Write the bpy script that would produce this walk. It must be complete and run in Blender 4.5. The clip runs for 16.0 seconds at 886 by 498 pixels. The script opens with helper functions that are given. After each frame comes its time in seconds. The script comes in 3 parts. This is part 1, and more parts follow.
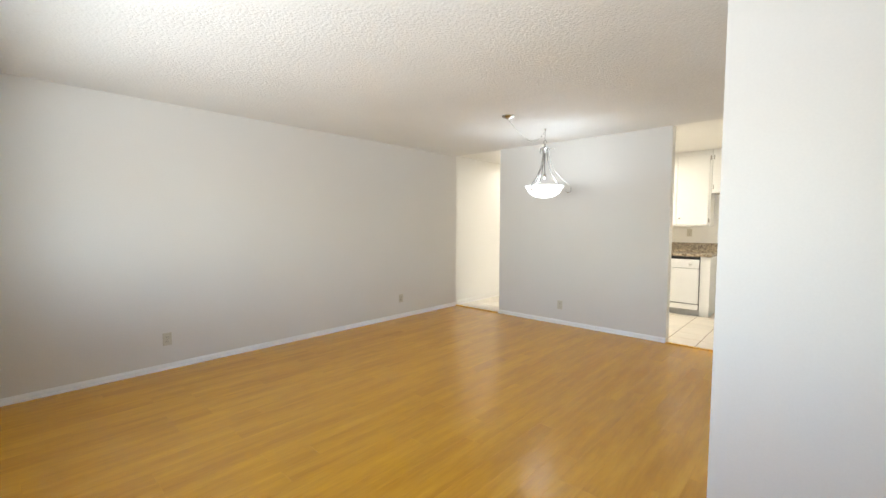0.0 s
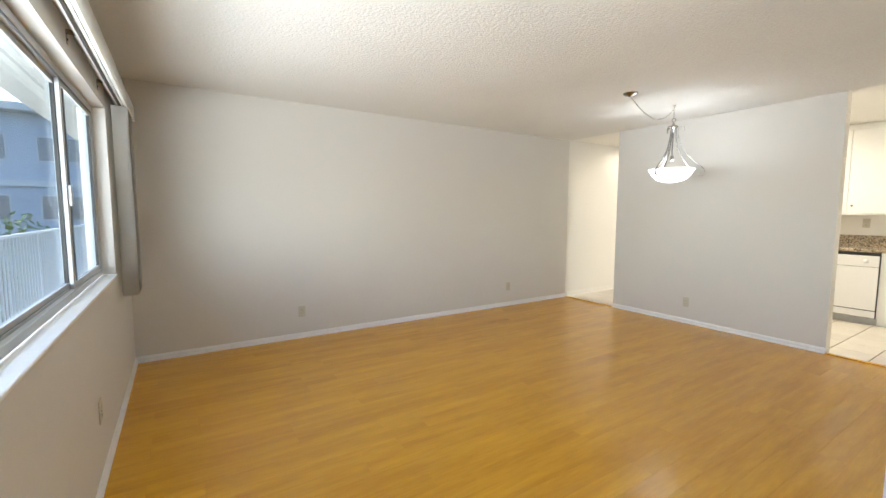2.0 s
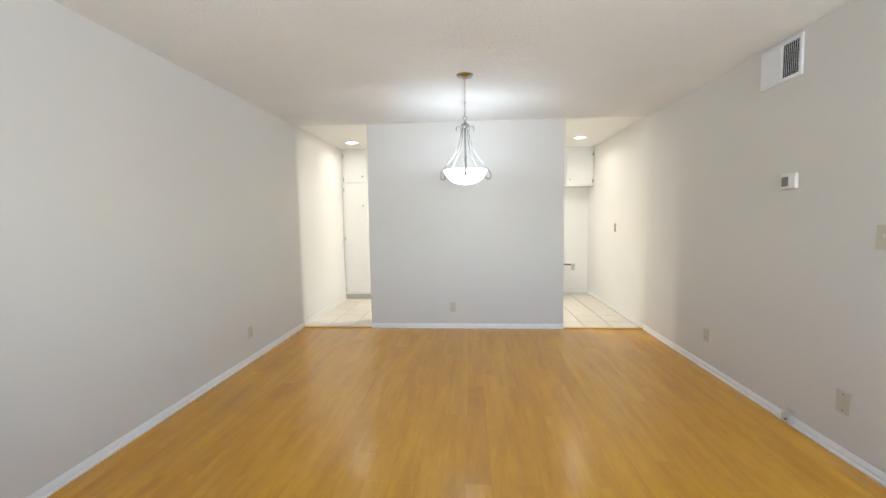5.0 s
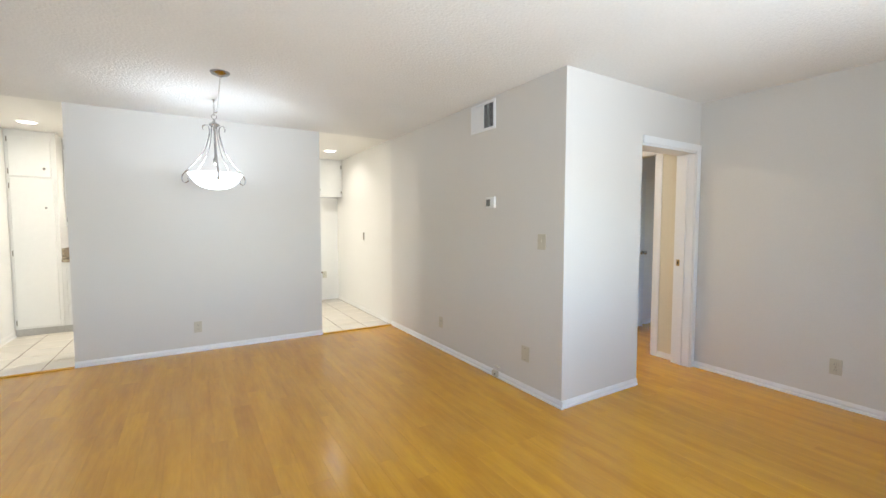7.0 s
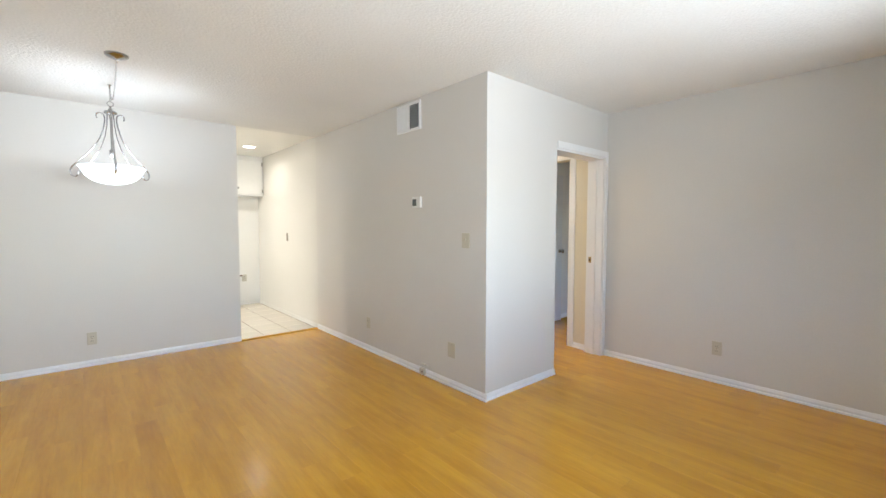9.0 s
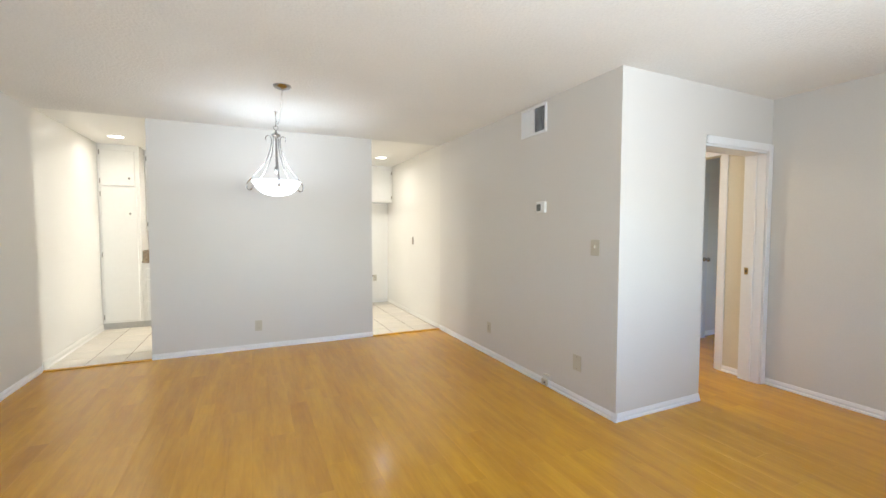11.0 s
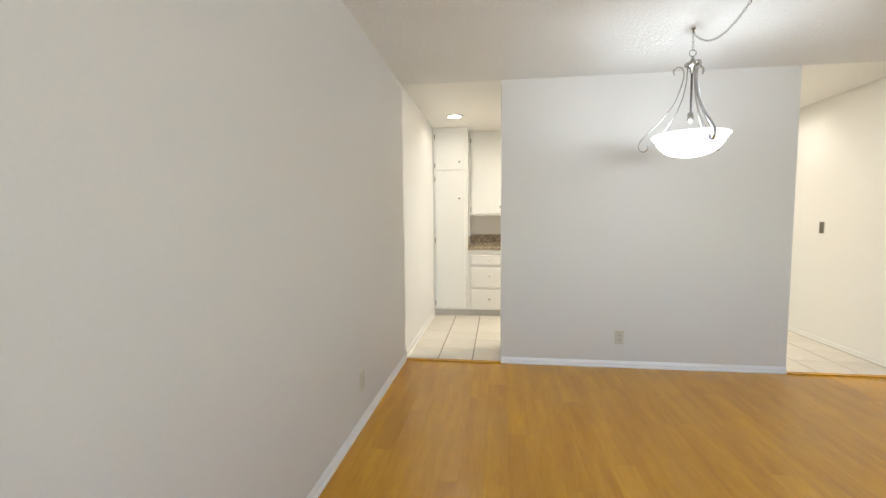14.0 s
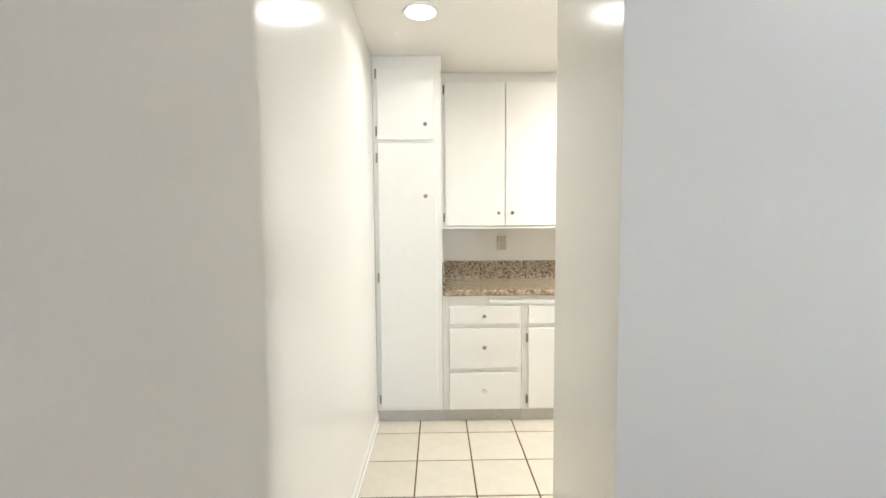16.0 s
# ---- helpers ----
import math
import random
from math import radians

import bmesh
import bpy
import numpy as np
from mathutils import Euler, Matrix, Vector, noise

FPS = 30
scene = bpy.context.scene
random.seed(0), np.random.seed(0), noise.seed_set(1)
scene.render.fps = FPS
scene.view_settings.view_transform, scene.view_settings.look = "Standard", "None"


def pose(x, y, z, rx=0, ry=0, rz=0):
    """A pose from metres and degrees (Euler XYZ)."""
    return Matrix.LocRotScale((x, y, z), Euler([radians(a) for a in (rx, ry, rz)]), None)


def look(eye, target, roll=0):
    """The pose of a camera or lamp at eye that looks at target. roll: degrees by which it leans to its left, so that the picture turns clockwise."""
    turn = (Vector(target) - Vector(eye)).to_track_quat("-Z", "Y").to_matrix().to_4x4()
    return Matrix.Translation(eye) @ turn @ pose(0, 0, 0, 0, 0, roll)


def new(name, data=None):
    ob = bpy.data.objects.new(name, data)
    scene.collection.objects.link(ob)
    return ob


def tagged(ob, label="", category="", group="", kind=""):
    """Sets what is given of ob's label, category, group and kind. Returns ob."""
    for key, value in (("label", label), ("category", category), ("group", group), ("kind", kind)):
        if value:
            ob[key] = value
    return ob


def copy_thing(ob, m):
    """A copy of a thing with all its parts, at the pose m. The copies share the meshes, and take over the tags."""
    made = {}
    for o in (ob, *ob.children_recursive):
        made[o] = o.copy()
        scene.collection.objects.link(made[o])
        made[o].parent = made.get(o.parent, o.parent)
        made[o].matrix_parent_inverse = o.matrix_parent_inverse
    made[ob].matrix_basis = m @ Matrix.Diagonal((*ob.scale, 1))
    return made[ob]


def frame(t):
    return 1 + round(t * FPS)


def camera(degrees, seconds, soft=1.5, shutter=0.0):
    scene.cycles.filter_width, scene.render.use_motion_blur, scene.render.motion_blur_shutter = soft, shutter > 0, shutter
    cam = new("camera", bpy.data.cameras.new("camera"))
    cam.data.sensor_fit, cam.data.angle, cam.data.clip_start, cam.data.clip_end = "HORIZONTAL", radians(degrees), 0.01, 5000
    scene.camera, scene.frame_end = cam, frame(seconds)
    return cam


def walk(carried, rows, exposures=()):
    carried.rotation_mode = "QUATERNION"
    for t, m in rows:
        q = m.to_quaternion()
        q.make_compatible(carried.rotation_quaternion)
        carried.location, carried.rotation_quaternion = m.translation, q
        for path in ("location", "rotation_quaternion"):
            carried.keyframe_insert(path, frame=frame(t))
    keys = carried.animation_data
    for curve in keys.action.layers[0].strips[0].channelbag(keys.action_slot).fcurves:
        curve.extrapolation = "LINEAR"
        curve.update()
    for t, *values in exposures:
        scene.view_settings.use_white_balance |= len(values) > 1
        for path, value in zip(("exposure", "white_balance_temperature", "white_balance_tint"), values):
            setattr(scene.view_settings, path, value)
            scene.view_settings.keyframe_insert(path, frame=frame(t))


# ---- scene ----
cam = camera(94.0, 16.0)
PATH = [
    (0, (4.428, -5.136, 1.361), (3.078, -3.666, 1.235), 0.1),
    (0.5, (4.428, -5.167, 1.353), (2.908, -3.873, 1.228), 0.3),
    (1, (4.435, -5.173, 1.34), (2.808, -4.017, 1.214), 0.4),
    (1.5, (4.435, -5.175, 1.343), (2.755, -4.1, 1.199), 0.4),
    (2, (4.428, -5.151, 1.338), (2.75, -4.077, 1.159), 0.2),
    (2.5, (4.197, -5.11, 1.305), (2.588, -3.942, 1.09), 0.2),
    (3, (3.807, -5.035, 1.305), (2.343, -3.693, 1.068), 0.1),
    (5.5, (1.843, -4.89, 1.34), (2.08, -2.909, 1.196), -0.8),
    (6, (1.768, -4.946, 1.345), (2.318, -3.028, 1.208), -0.5),
    (6.5, (1.794, -4.992, 1.344), (2.611, -3.171, 1.215), -0.2),
    (7, (1.831, -5.025, 1.334), (2.868, -3.319, 1.218), 0.0),
    (7.5, (1.849, -5.032, 1.33), (3.046, -3.433, 1.219), 0.1),
    (8, (1.852, -5.047, 1.331), (3.163, -3.541, 1.221), 0.1),
    (10.5, (1.847, -5.075, 1.284), (3.049, -3.477, 1.211), -0.4),
    (11, (1.812, -5.024, 1.337), (2.649, -3.21, 1.243), 0.1),
    (11.5, (1.733, -5.008, 1.33), (2.137, -3.052, 1.23), 0.1),
    (12, (1.663, -4.998, 1.33), (1.656, -3.001, 1.209), 0.1),
    (12.5, (1.548, -4.959, 1.311), (1.274, -2.983, 1.169), -0.1),
    (13, (1.389, -4.658, 1.303), (1.007, -2.702, 1.142), -0.3),
    (13.5, (1.045, -4.204, 1.286), (0.703, -2.241, 1.123), -0.5),
    (14, (0.827, -3.616, 1.271), (0.568, -1.638, 1.128), -0.4),
    (14.5, (0.615, -2.952, 1.3), (0.451, -0.962, 1.185), -0.2),
    (15, (0.541, -2.296, 1.329), (0.432, -0.3, 1.249), -0.1),
    (15.5, (0.473, -1.628, 1.331), (0.419, 0.37, 1.27), -0.2),
    (16, (0.418, -1.0, 1.363), (0.445, 0.995, 1.238), -0.4),
]
walk(cam, [(t, look(eye, target, roll)) for t, eye, target, roll in PATH],
     exposures=[(0, 3.54, 6550, 10), (1.0, 3.5, 6650, 10), (2.5, 3.52, 6750, 10), (3.2, 3.58, 6400, 10), (5.5, 3.55, 6150, 10), (7.5, 3.66, 6150, 10), (10.5, 3.66, 6300, 10), (12, 3.56, 6250, 10), (14.5, 3.44, 6500, 10), (16, 3.6, 6000, 10)])

# ---- world, sun, lamps ----
world = bpy.data.worlds.new("world")
scene.world = world
world.use_nodes = True
wn = world.node_tree
sky = wn.nodes.new("ShaderNodeTexSky")
sky.sky_type = "NISHITA"
sky.sun_disc = False
sky.sun_elevation, sky.sun_rotation = radians(66), radians(200)
wn.links.new(sky.outputs[0], wn.nodes["Background"].inputs[0])
wn.nodes["Background"].inputs[1].default_value = 0.10


def lamp(name, kind, m, energy, color, **extra):
    data = bpy.data.lights.new(name, kind)
    data.energy, data.color = energy, color
    ob = new(name, data)
    ob.matrix_world = m
    return ob


sun = lamp("sun", "SUN", look((0, 0, 0), (0.12, 0.40, -0.91)), 2.4, (1, 0.95, 0.88))
sun.data.angle = radians(0.5)
# daylight thrown up through the window by the sunlit courtyard
daylight = lamp("window_daylight", "AREA", look((2.7, -6.5, 1.25), (2.38, -5.7, 1.70)), 13, (0.88, 0.95, 1.0))
daylight.data.spread = radians(145)
daylight.data.shape, daylight.data.size, daylight.data.size_y = "RECTANGLE", 4.0, 0.9
BULB = lamp("chandelier_bulb", "POINT", pose(2.03, -0.79, 1.78), 0.66, (0.84, 0.93, 1.0))
BULB.data.shadow_soft_size = 0.05
WARM = (1.0, 0.94, 0.84)
# middle can is unseen, added and made strongest to light the kitchen evenly
CANS = ((0.34, 1.2), (2.0, 1.2), (3.65, 1.25))
for lx, ly in CANS:
    can = lamp("recessed_lamp", "AREA", pose(lx, ly, 2.4445), 3.8 if lx == 2.0 else 0.26, WARM)
    can.data.shape, can.data.size, can.data.spread = "DISK", 0.14, radians(180 if lx == 2.0 else 150)
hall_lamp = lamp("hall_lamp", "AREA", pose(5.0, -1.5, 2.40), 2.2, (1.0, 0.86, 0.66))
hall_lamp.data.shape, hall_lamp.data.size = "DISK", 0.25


# ---- materials ----
def shader(name, color, rough=0.5, metal=0.0, grain=40.0, vary=0.06, bump=0.1, depth=0.002, stain=1.3, coat=0.0, per_object=0.0):
    """Painted or plain surface: colour broken up by large stains and fine grain, with fine relief."""
    m = bpy.data.materials.new(name)
    m.use_nodes = True
    n, l = m.node_tree.nodes, m.node_tree.links
    b = n["Principled BSDF"]
    b.inputs["Roughness"].default_value, b.inputs["Metallic"].default_value = rough, metal
    b.inputs["Coat Weight"].default_value = coat
    co = n.new("ShaderNodeTexCoord")
    big, fine = n.new("ShaderNodeTexNoise"), n.new("ShaderNodeTexNoise")
    big.inputs["Scale"].default_value, fine.inputs["Scale"].default_value = stain, grain
    big.inputs["Detail"].default_value = fine.inputs["Detail"].default_value = 4
    add = n.new("ShaderNodeMath")
    add.operation = "ADD"
    for t in (big, fine):
        l.new(co.outputs["Object"], t.inputs["Vector"])
    l.new(big.outputs[0], add.inputs[0])
    l.new(fine.outputs[0], add.inputs[1])
    mr = n.new("ShaderNodeMapRange")
    mr.inputs[1].default_value, mr.inputs[2].default_value = 0.6, 1.4
    mr.inputs[3].default_value, mr.inputs[4].default_value = 1 - vary, 1 + vary
    l.new(add.outputs[0], mr.inputs[0])
    hsv = n.new("ShaderNodeHueSaturation")
    hsv.inputs["Color"].default_value = (*color, 1)
    value = mr.outputs[0]
    if per_object:
        info, r2, mul = n.new("ShaderNodeObjectInfo"), n.new("ShaderNodeMapRange"), n.new("ShaderNodeMath")
        r2.inputs[3].default_value, r2.inputs[4].default_value = 1 - per_object, 1 + per_object
        l.new(info.outputs["Random"], r2.inputs[0])
        mul.operation = "MULTIPLY"
        l.new(value, mul.inputs[0])
        l.new(r2.outputs[0], mul.inputs[1])
        value = mul.outputs[0]
    l.new(value, hsv.inputs["Value"])
    l.new(hsv.outputs[0], b.inputs["Base Color"])
    bp = n.new("ShaderNodeBump")
    bp.inputs["Strength"].default_value, bp.inputs["Distance"].default_value = bump, depth
    l.new(fine.outputs[0], bp.inputs["Height"])
    l.new(bp.outputs[0], b.inputs["Normal"])
    return m


def popcorn():
    m = shader("popcorn_ceiling", (0.80, 0.79, 0.77), 0.95, grain=70, vary=0.05)
    n, l = m.node_tree.nodes, m.node_tree.links
    co, v, no = n.new("ShaderNodeTexCoord"), n.new("ShaderNodeTexVoronoi"), n.new("ShaderNodeTexNoise")
    v.feature = "SMOOTH_F1"
    v.inputs["Scale"].default_value, no.inputs["Scale"].default_value = 62, 110
    no.inputs["Detail"].default_value = 3
    l.new(co.outputs["Object"], v.inputs["Vector"])
    l.new(co.outputs["Object"], no.inputs["Vector"])
    mix = n.new("ShaderNodeMath")
    mix.operation, mix.inputs[1].default_value = "MULTIPLY_ADD", -1.3
    l.new(v.outputs["Distance"], mix.inputs[0])
    l.new(no.outputs[0], mix.inputs[2])
    bp = n.new("ShaderNodeBump")
    bp.inputs["Strength"].default_value, bp.inputs["Distance"].default_value = 0.36, 0.006
    l.new(mix.outputs[0], bp.inputs["Height"])
    l.new(bp.outputs[0], n["Principled BSDF"].inputs["Normal"])
    return m


def laminate():
    """Golden laminate: streaks along the plank, each plank its own tone."""
    m = bpy.data.materials.new("golden_laminate")
    m.use_nodes = True
    n, l = m.node_tree.nodes, m.node_tree.links
    b = n["Principled BSDF"]
    co, mp, info = n.new("ShaderNodeTexCoord"), n.new("ShaderNodeMapping"), n.new("ShaderNodeObjectInfo")
    off = n.new("ShaderNodeVectorMath")
    off.operation = "ADD"
    sc = n.new("ShaderNodeMath")
    sc.operation = "MULTIPLY"
    sc.inputs[1].default_value = 37.0
    l.new(info.outputs["Random"], sc.inputs[0])
    l.new(co.outputs["Object"], off.inputs[0])
    l.new(sc.outputs[0], off.inputs[1])
    l.new(off.outputs[0], mp.inputs["Vector"])
    mp.inputs["Scale"].default_value = (8, 0.9, 1)
    a, c = n.new("ShaderNodeTexNoise"), n.new("ShaderNodeTexNoise")
    a.inputs["Scale"].default_value, a.inputs["Detail"].default_value = 1.6, 5
    c.inputs["Scale"].default_value, c.inputs["Detail"].default_value = 9, 4
    l.new(mp.outputs[0], a.inputs["Vector"])
    l.new(mp.outputs[0], c.inputs["Vector"])
    ramp = n.new("ShaderNodeValToRGB")
    e = ramp.color_ramp.elements
    e[0].position, e[0].color = 0.24, (0.49, 0.213, 0.010, 1)
    e[1].position, e[1].color = 0.75, (0.74, 0.385, 0.020, 1)
    w = n.new("ShaderNodeMath")
    w.operation, w.inputs[1].default_value = "MULTIPLY", 0.3
    s = n.new("ShaderNodeMath")
    s.operation = "ADD"
    k = n.new("ShaderNodeMath")
    k.operation, k.inputs[1].default_value = "MULTIPLY_ADD", 0.7
    l.new(c.outputs[0], w.inputs[0])
    l.new(a.outputs[0], k.inputs[0])
    l.new(w.outputs[0], k.inputs[2])
    shift = n.new("ShaderNodeMapRange")
    shift.inputs[3].default_value, shift.inputs[4].default_value = -0.05, 0.05
    l.new(info.outputs["Random"], shift.inputs[0])
    l.new(k.outputs[0], s.inputs[0])
    l.new(shift.outputs[0], s.inputs[1])
    l.new(s.outputs[0], ramp.inputs[0])
    l.new(ramp.outputs[0], b.inputs["Base Color"])
    b.inputs["Specular IOR Level"].default_value = 0.5
    rr = n.new("ShaderNodeMapRange")
    rr.inputs[3].default_value, rr.inputs[4].default_value = 0.16, 0.28
    l.new(a.outputs[0], rr.inputs[0])
    l.new(rr.outputs[0], b.inputs["Roughness"])
    bp = n.new("ShaderNodeBump")
    bp.inputs["Strength"].default_value, bp.inputs["Distance"].default_value = 0.12, 0.001
    l.new(c.outputs[0], bp.inputs["Height"])
    l.new(bp.outputs[0], b.inputs["Normal"])
    return m


def granite():
    m = bpy.data.materials.new("speckled_granite")
    m.use_nodes = True
    n, l = m.node_tree.nodes, m.node_tree.links
    b = n["Principled BSDF"]
    b.inputs["Roughness"].default_value = 0.16
    co = n.new("ShaderNodeTexCoord")
    a, v = n.new("ShaderNodeTexNoise"), n.new("ShaderNodeTexVoronoi")
    a.inputs["Scale"].default_value, a.inputs["Detail"].default_value = 55, 6
    v.inputs["Scale"].default_value = 130
    l.new(co.outputs["Object"], a.inputs["Vector"])
    l.new(co.outputs["Object"], v.inputs["Vector"])
    r1, r2 = n.new("ShaderNodeValToRGB"), n.new("ShaderNodeValToRGB")
    e = r1.color_ramp.elements
    e[0].position, e[0].color = 0.34, (0.09, 0.065, 0.045, 1)
    e[1].position, e[1].color = 0.66, (0.56, 0.47, 0.34, 1)
    mid = e.new(0.5)
    mid.color = (0.36, 0.29, 0.20, 1)
    e = r2.color_ramp.elements
    e[0].color, e[1].color = (0.6, 0.56, 0.52, 1), (1, 1, 1, 1)
    e[1].position = 0.35
    l.new(a.outputs[0], r1.inputs[0])
    l.new(v.outputs["Color"], r2.inputs[0])
    mx = n.new("ShaderNodeMix")
    mx.data_type, mx.blend_type = "RGBA", "MULTIPLY"
    mx.inputs[0].default_value = 1
    l.new(r1.outputs[0], mx.inputs[6])
    l.new(r2.outputs[0], mx.inputs[7])
    l.new(mx.outputs[2], b.inputs["Base Color"])
    return m


def glowing(name, color, power):
    m = shader(name, (0.85, 0.85, 0.84), 0.3, vary=0.02)
    b = m.node_tree.nodes["Principled BSDF"]
    b.inputs["Emission Color"].default_value = (*color, 1)
    b.inputs["Emission Strength"].default_value = power
    return m


def frosted_bowl():
    """Frosted glass that glows a little and lets the bulb's light through."""
    return translucent(glowing("lit_alabaster_glass", (0.86, 0.94, 1.0), 0.3), (0.85, 0.9, 0.95), 0.36)


def translucent(m, color, share):
    """Lets part of the light through a thin surface."""
    n, l = m.node_tree.nodes, m.node_tree.links
    mix, tr = n.new("ShaderNodeMixShader"), n.new("ShaderNodeBsdfTranslucent")
    tr.inputs[0].default_value = (*color, 1)
    mix.inputs[0].default_value = share
    l.new(n["Principled BSDF"].outputs[0], mix.inputs[1])
    l.new(tr.outputs[0], mix.inputs[2])
    l.new(mix.outputs[0], n["Material Output"].inputs[0])
    return m


def clear_glass():
    m = bpy.data.materials.new("window_glass")
    m.use_nodes = True
    n, l = m.node_tree.nodes, m.node_tree.links
    mix, tr, gl, lw = n.new("ShaderNodeMixShader"), n.new("ShaderNodeBsdfTransparent"), n.new("ShaderNodeBsdfGlossy"), n.new("ShaderNodeLayerWeight")
    gl.inputs["Roughness"].default_value = 0.02
    tr.inputs[0].default_value = (0.74, 0.78, 0.80, 1)
    lw.inputs[0].default_value = 0.5
    pw, ml = n.new("ShaderNodeMath"), n.new("ShaderNodeMath")
    pw.operation, pw.inputs[1].default_value = "POWER", 4.0
    ml.operation, ml.inputs[1].default_value, ml.inputs[2].default_value = "MULTIPLY_ADD", 0.35, 0.02
    l.new(lw.outputs["Facing"], pw.inputs[0])
    l.new(pw.outputs[0], ml.inputs[0])
    l.new(ml.outputs[0], mix.inputs[0])
    l.new(tr.outputs[0], mix.inputs[1])
    l.new(gl.outputs[0], mix.inputs[2])
    l.new(mix.outputs[0], n["Material Output"].inputs[0])
    return m


GREIGE = shader("greige_wall_paint", (0.675, 0.652, 0.615), 0.55, grain=90, vary=0.025, bump=0.15)
KITCHEN = shader("cream_gloss_wall_paint", (0.83, 0.81, 0.76), 0.2, grain=60, vary=0.02, bump=0.08)
CREAM = shader("hall_cream_paint", (0.72, 0.66, 0.52), 0.5, vary=0.03)
POPCORN = popcorn()
SMOOTH_CEILING = shader("smooth_ceiling_paint", (0.87, 0.85, 0.80), 0.3, vary=0.02, bump=0.05)
TRIM = shader("white_trim_paint", (0.82, 0.82, 0.82), 0.35, vary=0.03, bump=0.06)
CABINET = shader("white_cabinet_paint", (0.84, 0.83, 0.79), 0.25, vary=0.02, bump=0.06, grain=25)
LAMINATE, GRANITE, GLASS = laminate(), granite(), clear_glass()
# toe boards: a mottled grey, darker than the cabinet white
TOE = shader("grey_toe_board", (0.56, 0.54, 0.50), 0.5, vary=0.12)
TILE = shader("cream_floor_tile", (0.74, 0.68, 0.57), 0.25, vary=0.05, grain=18, bump=0.06, stain=4, per_object=0.04)
GROUT = shader("brown_grout", (0.14, 0.075, 0.03), 0.9, vary=0.2)
UNDERLAY = shader("dark_floor_joint", (0.42, 0.22, 0.025), 0.8)
BEIGE = shader("almond_plastic", (0.56, 0.52, 0.42), 0.4, vary=0.03, bump=0.03)
SLOT = shader("dark_slot", (0.04, 0.035, 0.03), 0.6)
WHITE_PLASTIC = shader("white_plastic", (0.8, 0.8, 0.78), 0.4, vary=0.02)
SCREEN = shader("grey_display", (0.16, 0.17, 0.16), 0.2)
DUCT = shader("duct_shade_black", (0.012, 0.014, 0.012), 0.8)
NICKEL = shader("brushed_nickel", (0.42, 0.41, 0.40), 0.22, metal=1.0, vary=0.08, bump=0.05)
BRASS = shader("aged_brass", (0.45, 0.32, 0.14), 0.35, metal=1.0, vary=0.1)
BRONZE = shader("dull_hinge_metal", (0.30, 0.27, 0.22), 0.4, metal=1.0, vary=0.1)
COPPER = shader("brown_pipe", (0.16, 0.09, 0.05), 0.45, metal=0.4, vary=0.15)
BLACK = shader("black_trim", (0.03, 0.03, 0.03), 0.4)
APPLIANCE = shader("white_enamel", (0.82, 0.82, 0.80), 0.2, vary=0.015, bump=0.02)
ALUMINIUM = shader("pale_aluminium", (0.46, 0.48, 0.49), 0.4, vary=0.04)
VANE = translucent(shader("ivory_vinyl_vane", (0.85, 0.84, 0.81), 0.5, vary=0.03), (0.8, 0.79, 0.75), 0.4)
BOWL = frosted_bowl()
LENS = glowing("lit_lamp_lens", (1.0, 0.92, 0.78), 0.7)
DOOR_PAINT = shader("grey_white_door_paint", (0.62, 0.62, 0.63), 0.4, vary=0.03)
STUCCO = shader("blue_grey_stucco", (0.24, 0.29, 0.37), 0.9, vary=0.08, grain=30, bump=0.4, depth=0.01)
DARK_PANE = shader("dark_window_pane", (0.10, 0.12, 0.15), 0.08)
CONCRETE = shader("pale_concrete", (0.55, 0.55, 0.54), 0.9, vary=0.12, grain=25, bump=0.3)
RAIL = shader("white_rail_paint", (0.32, 0.35, 0.38), 0.5, vary=0.05)
LEAF = shader("shrub_leaf", (0.07, 0.12, 0.03), 0.5, vary=0.3, per_object=0.1)
BARK = shader("bark", (0.14, 0.10, 0.07), 0.9, vary=0.2)
GROUND = shader("courtyard_ground", (0.08, 0.09, 0.07), 0.95, vary=0.2, stain=0.3)


# ---- building blocks ----
ORIGIN = {}


def box(bm, x0, x1, y0, y1, z0, z1, bevel=0.0):
    made = bmesh.ops.create_cube(bm, size=1, matrix=Matrix.Translation(((x0 + x1) / 2, (y0 + y1) / 2, (z0 + z1) / 2)) @ Matrix.Diagonal((x1 - x0, y1 - y0, z1 - z0, 1)))
    if bevel:
        edges = list({e for v in made["verts"] for e in v.link_edges})
        bmesh.ops.bevel(bm, geom=edges, offset=bevel, segments=2, affect="EDGES", profile=0.5)
    return bm


def boxed(*args, **kw):
    return box(bmesh.new(), *args, **kw)


def mesh_of(name, bm, material, smooth=False):
    bmesh.ops.recalc_face_normals(bm, faces=bm.faces)
    me = bpy.data.meshes.new(name)
    bm.to_mesh(me)
    bm.free()
    me.materials.append(material)
    if smooth:
        for p in me.polygons:
            p.use_smooth = True
    return me


def thing(name, at, label, category, group="", kind=""):
    ob = new(name)
    ob.location = at
    ob.empty_display_size = 0.05
    ORIGIN[ob.name] = Vector(at)
    return tagged(ob, label, category, group, kind)


def part(name, bm, material, parent, label="", smooth=False):
    """One mesh, given in world metres, under a thing or under a part."""
    o = ORIGIN[parent.name]
    bmesh.ops.translate(bm, verts=bm.verts, vec=-o)
    ob = new(name, mesh_of(name, bm, material, smooth))
    ob.parent = parent
    ORIGIN[ob.name] = o
    return tagged(ob, label)


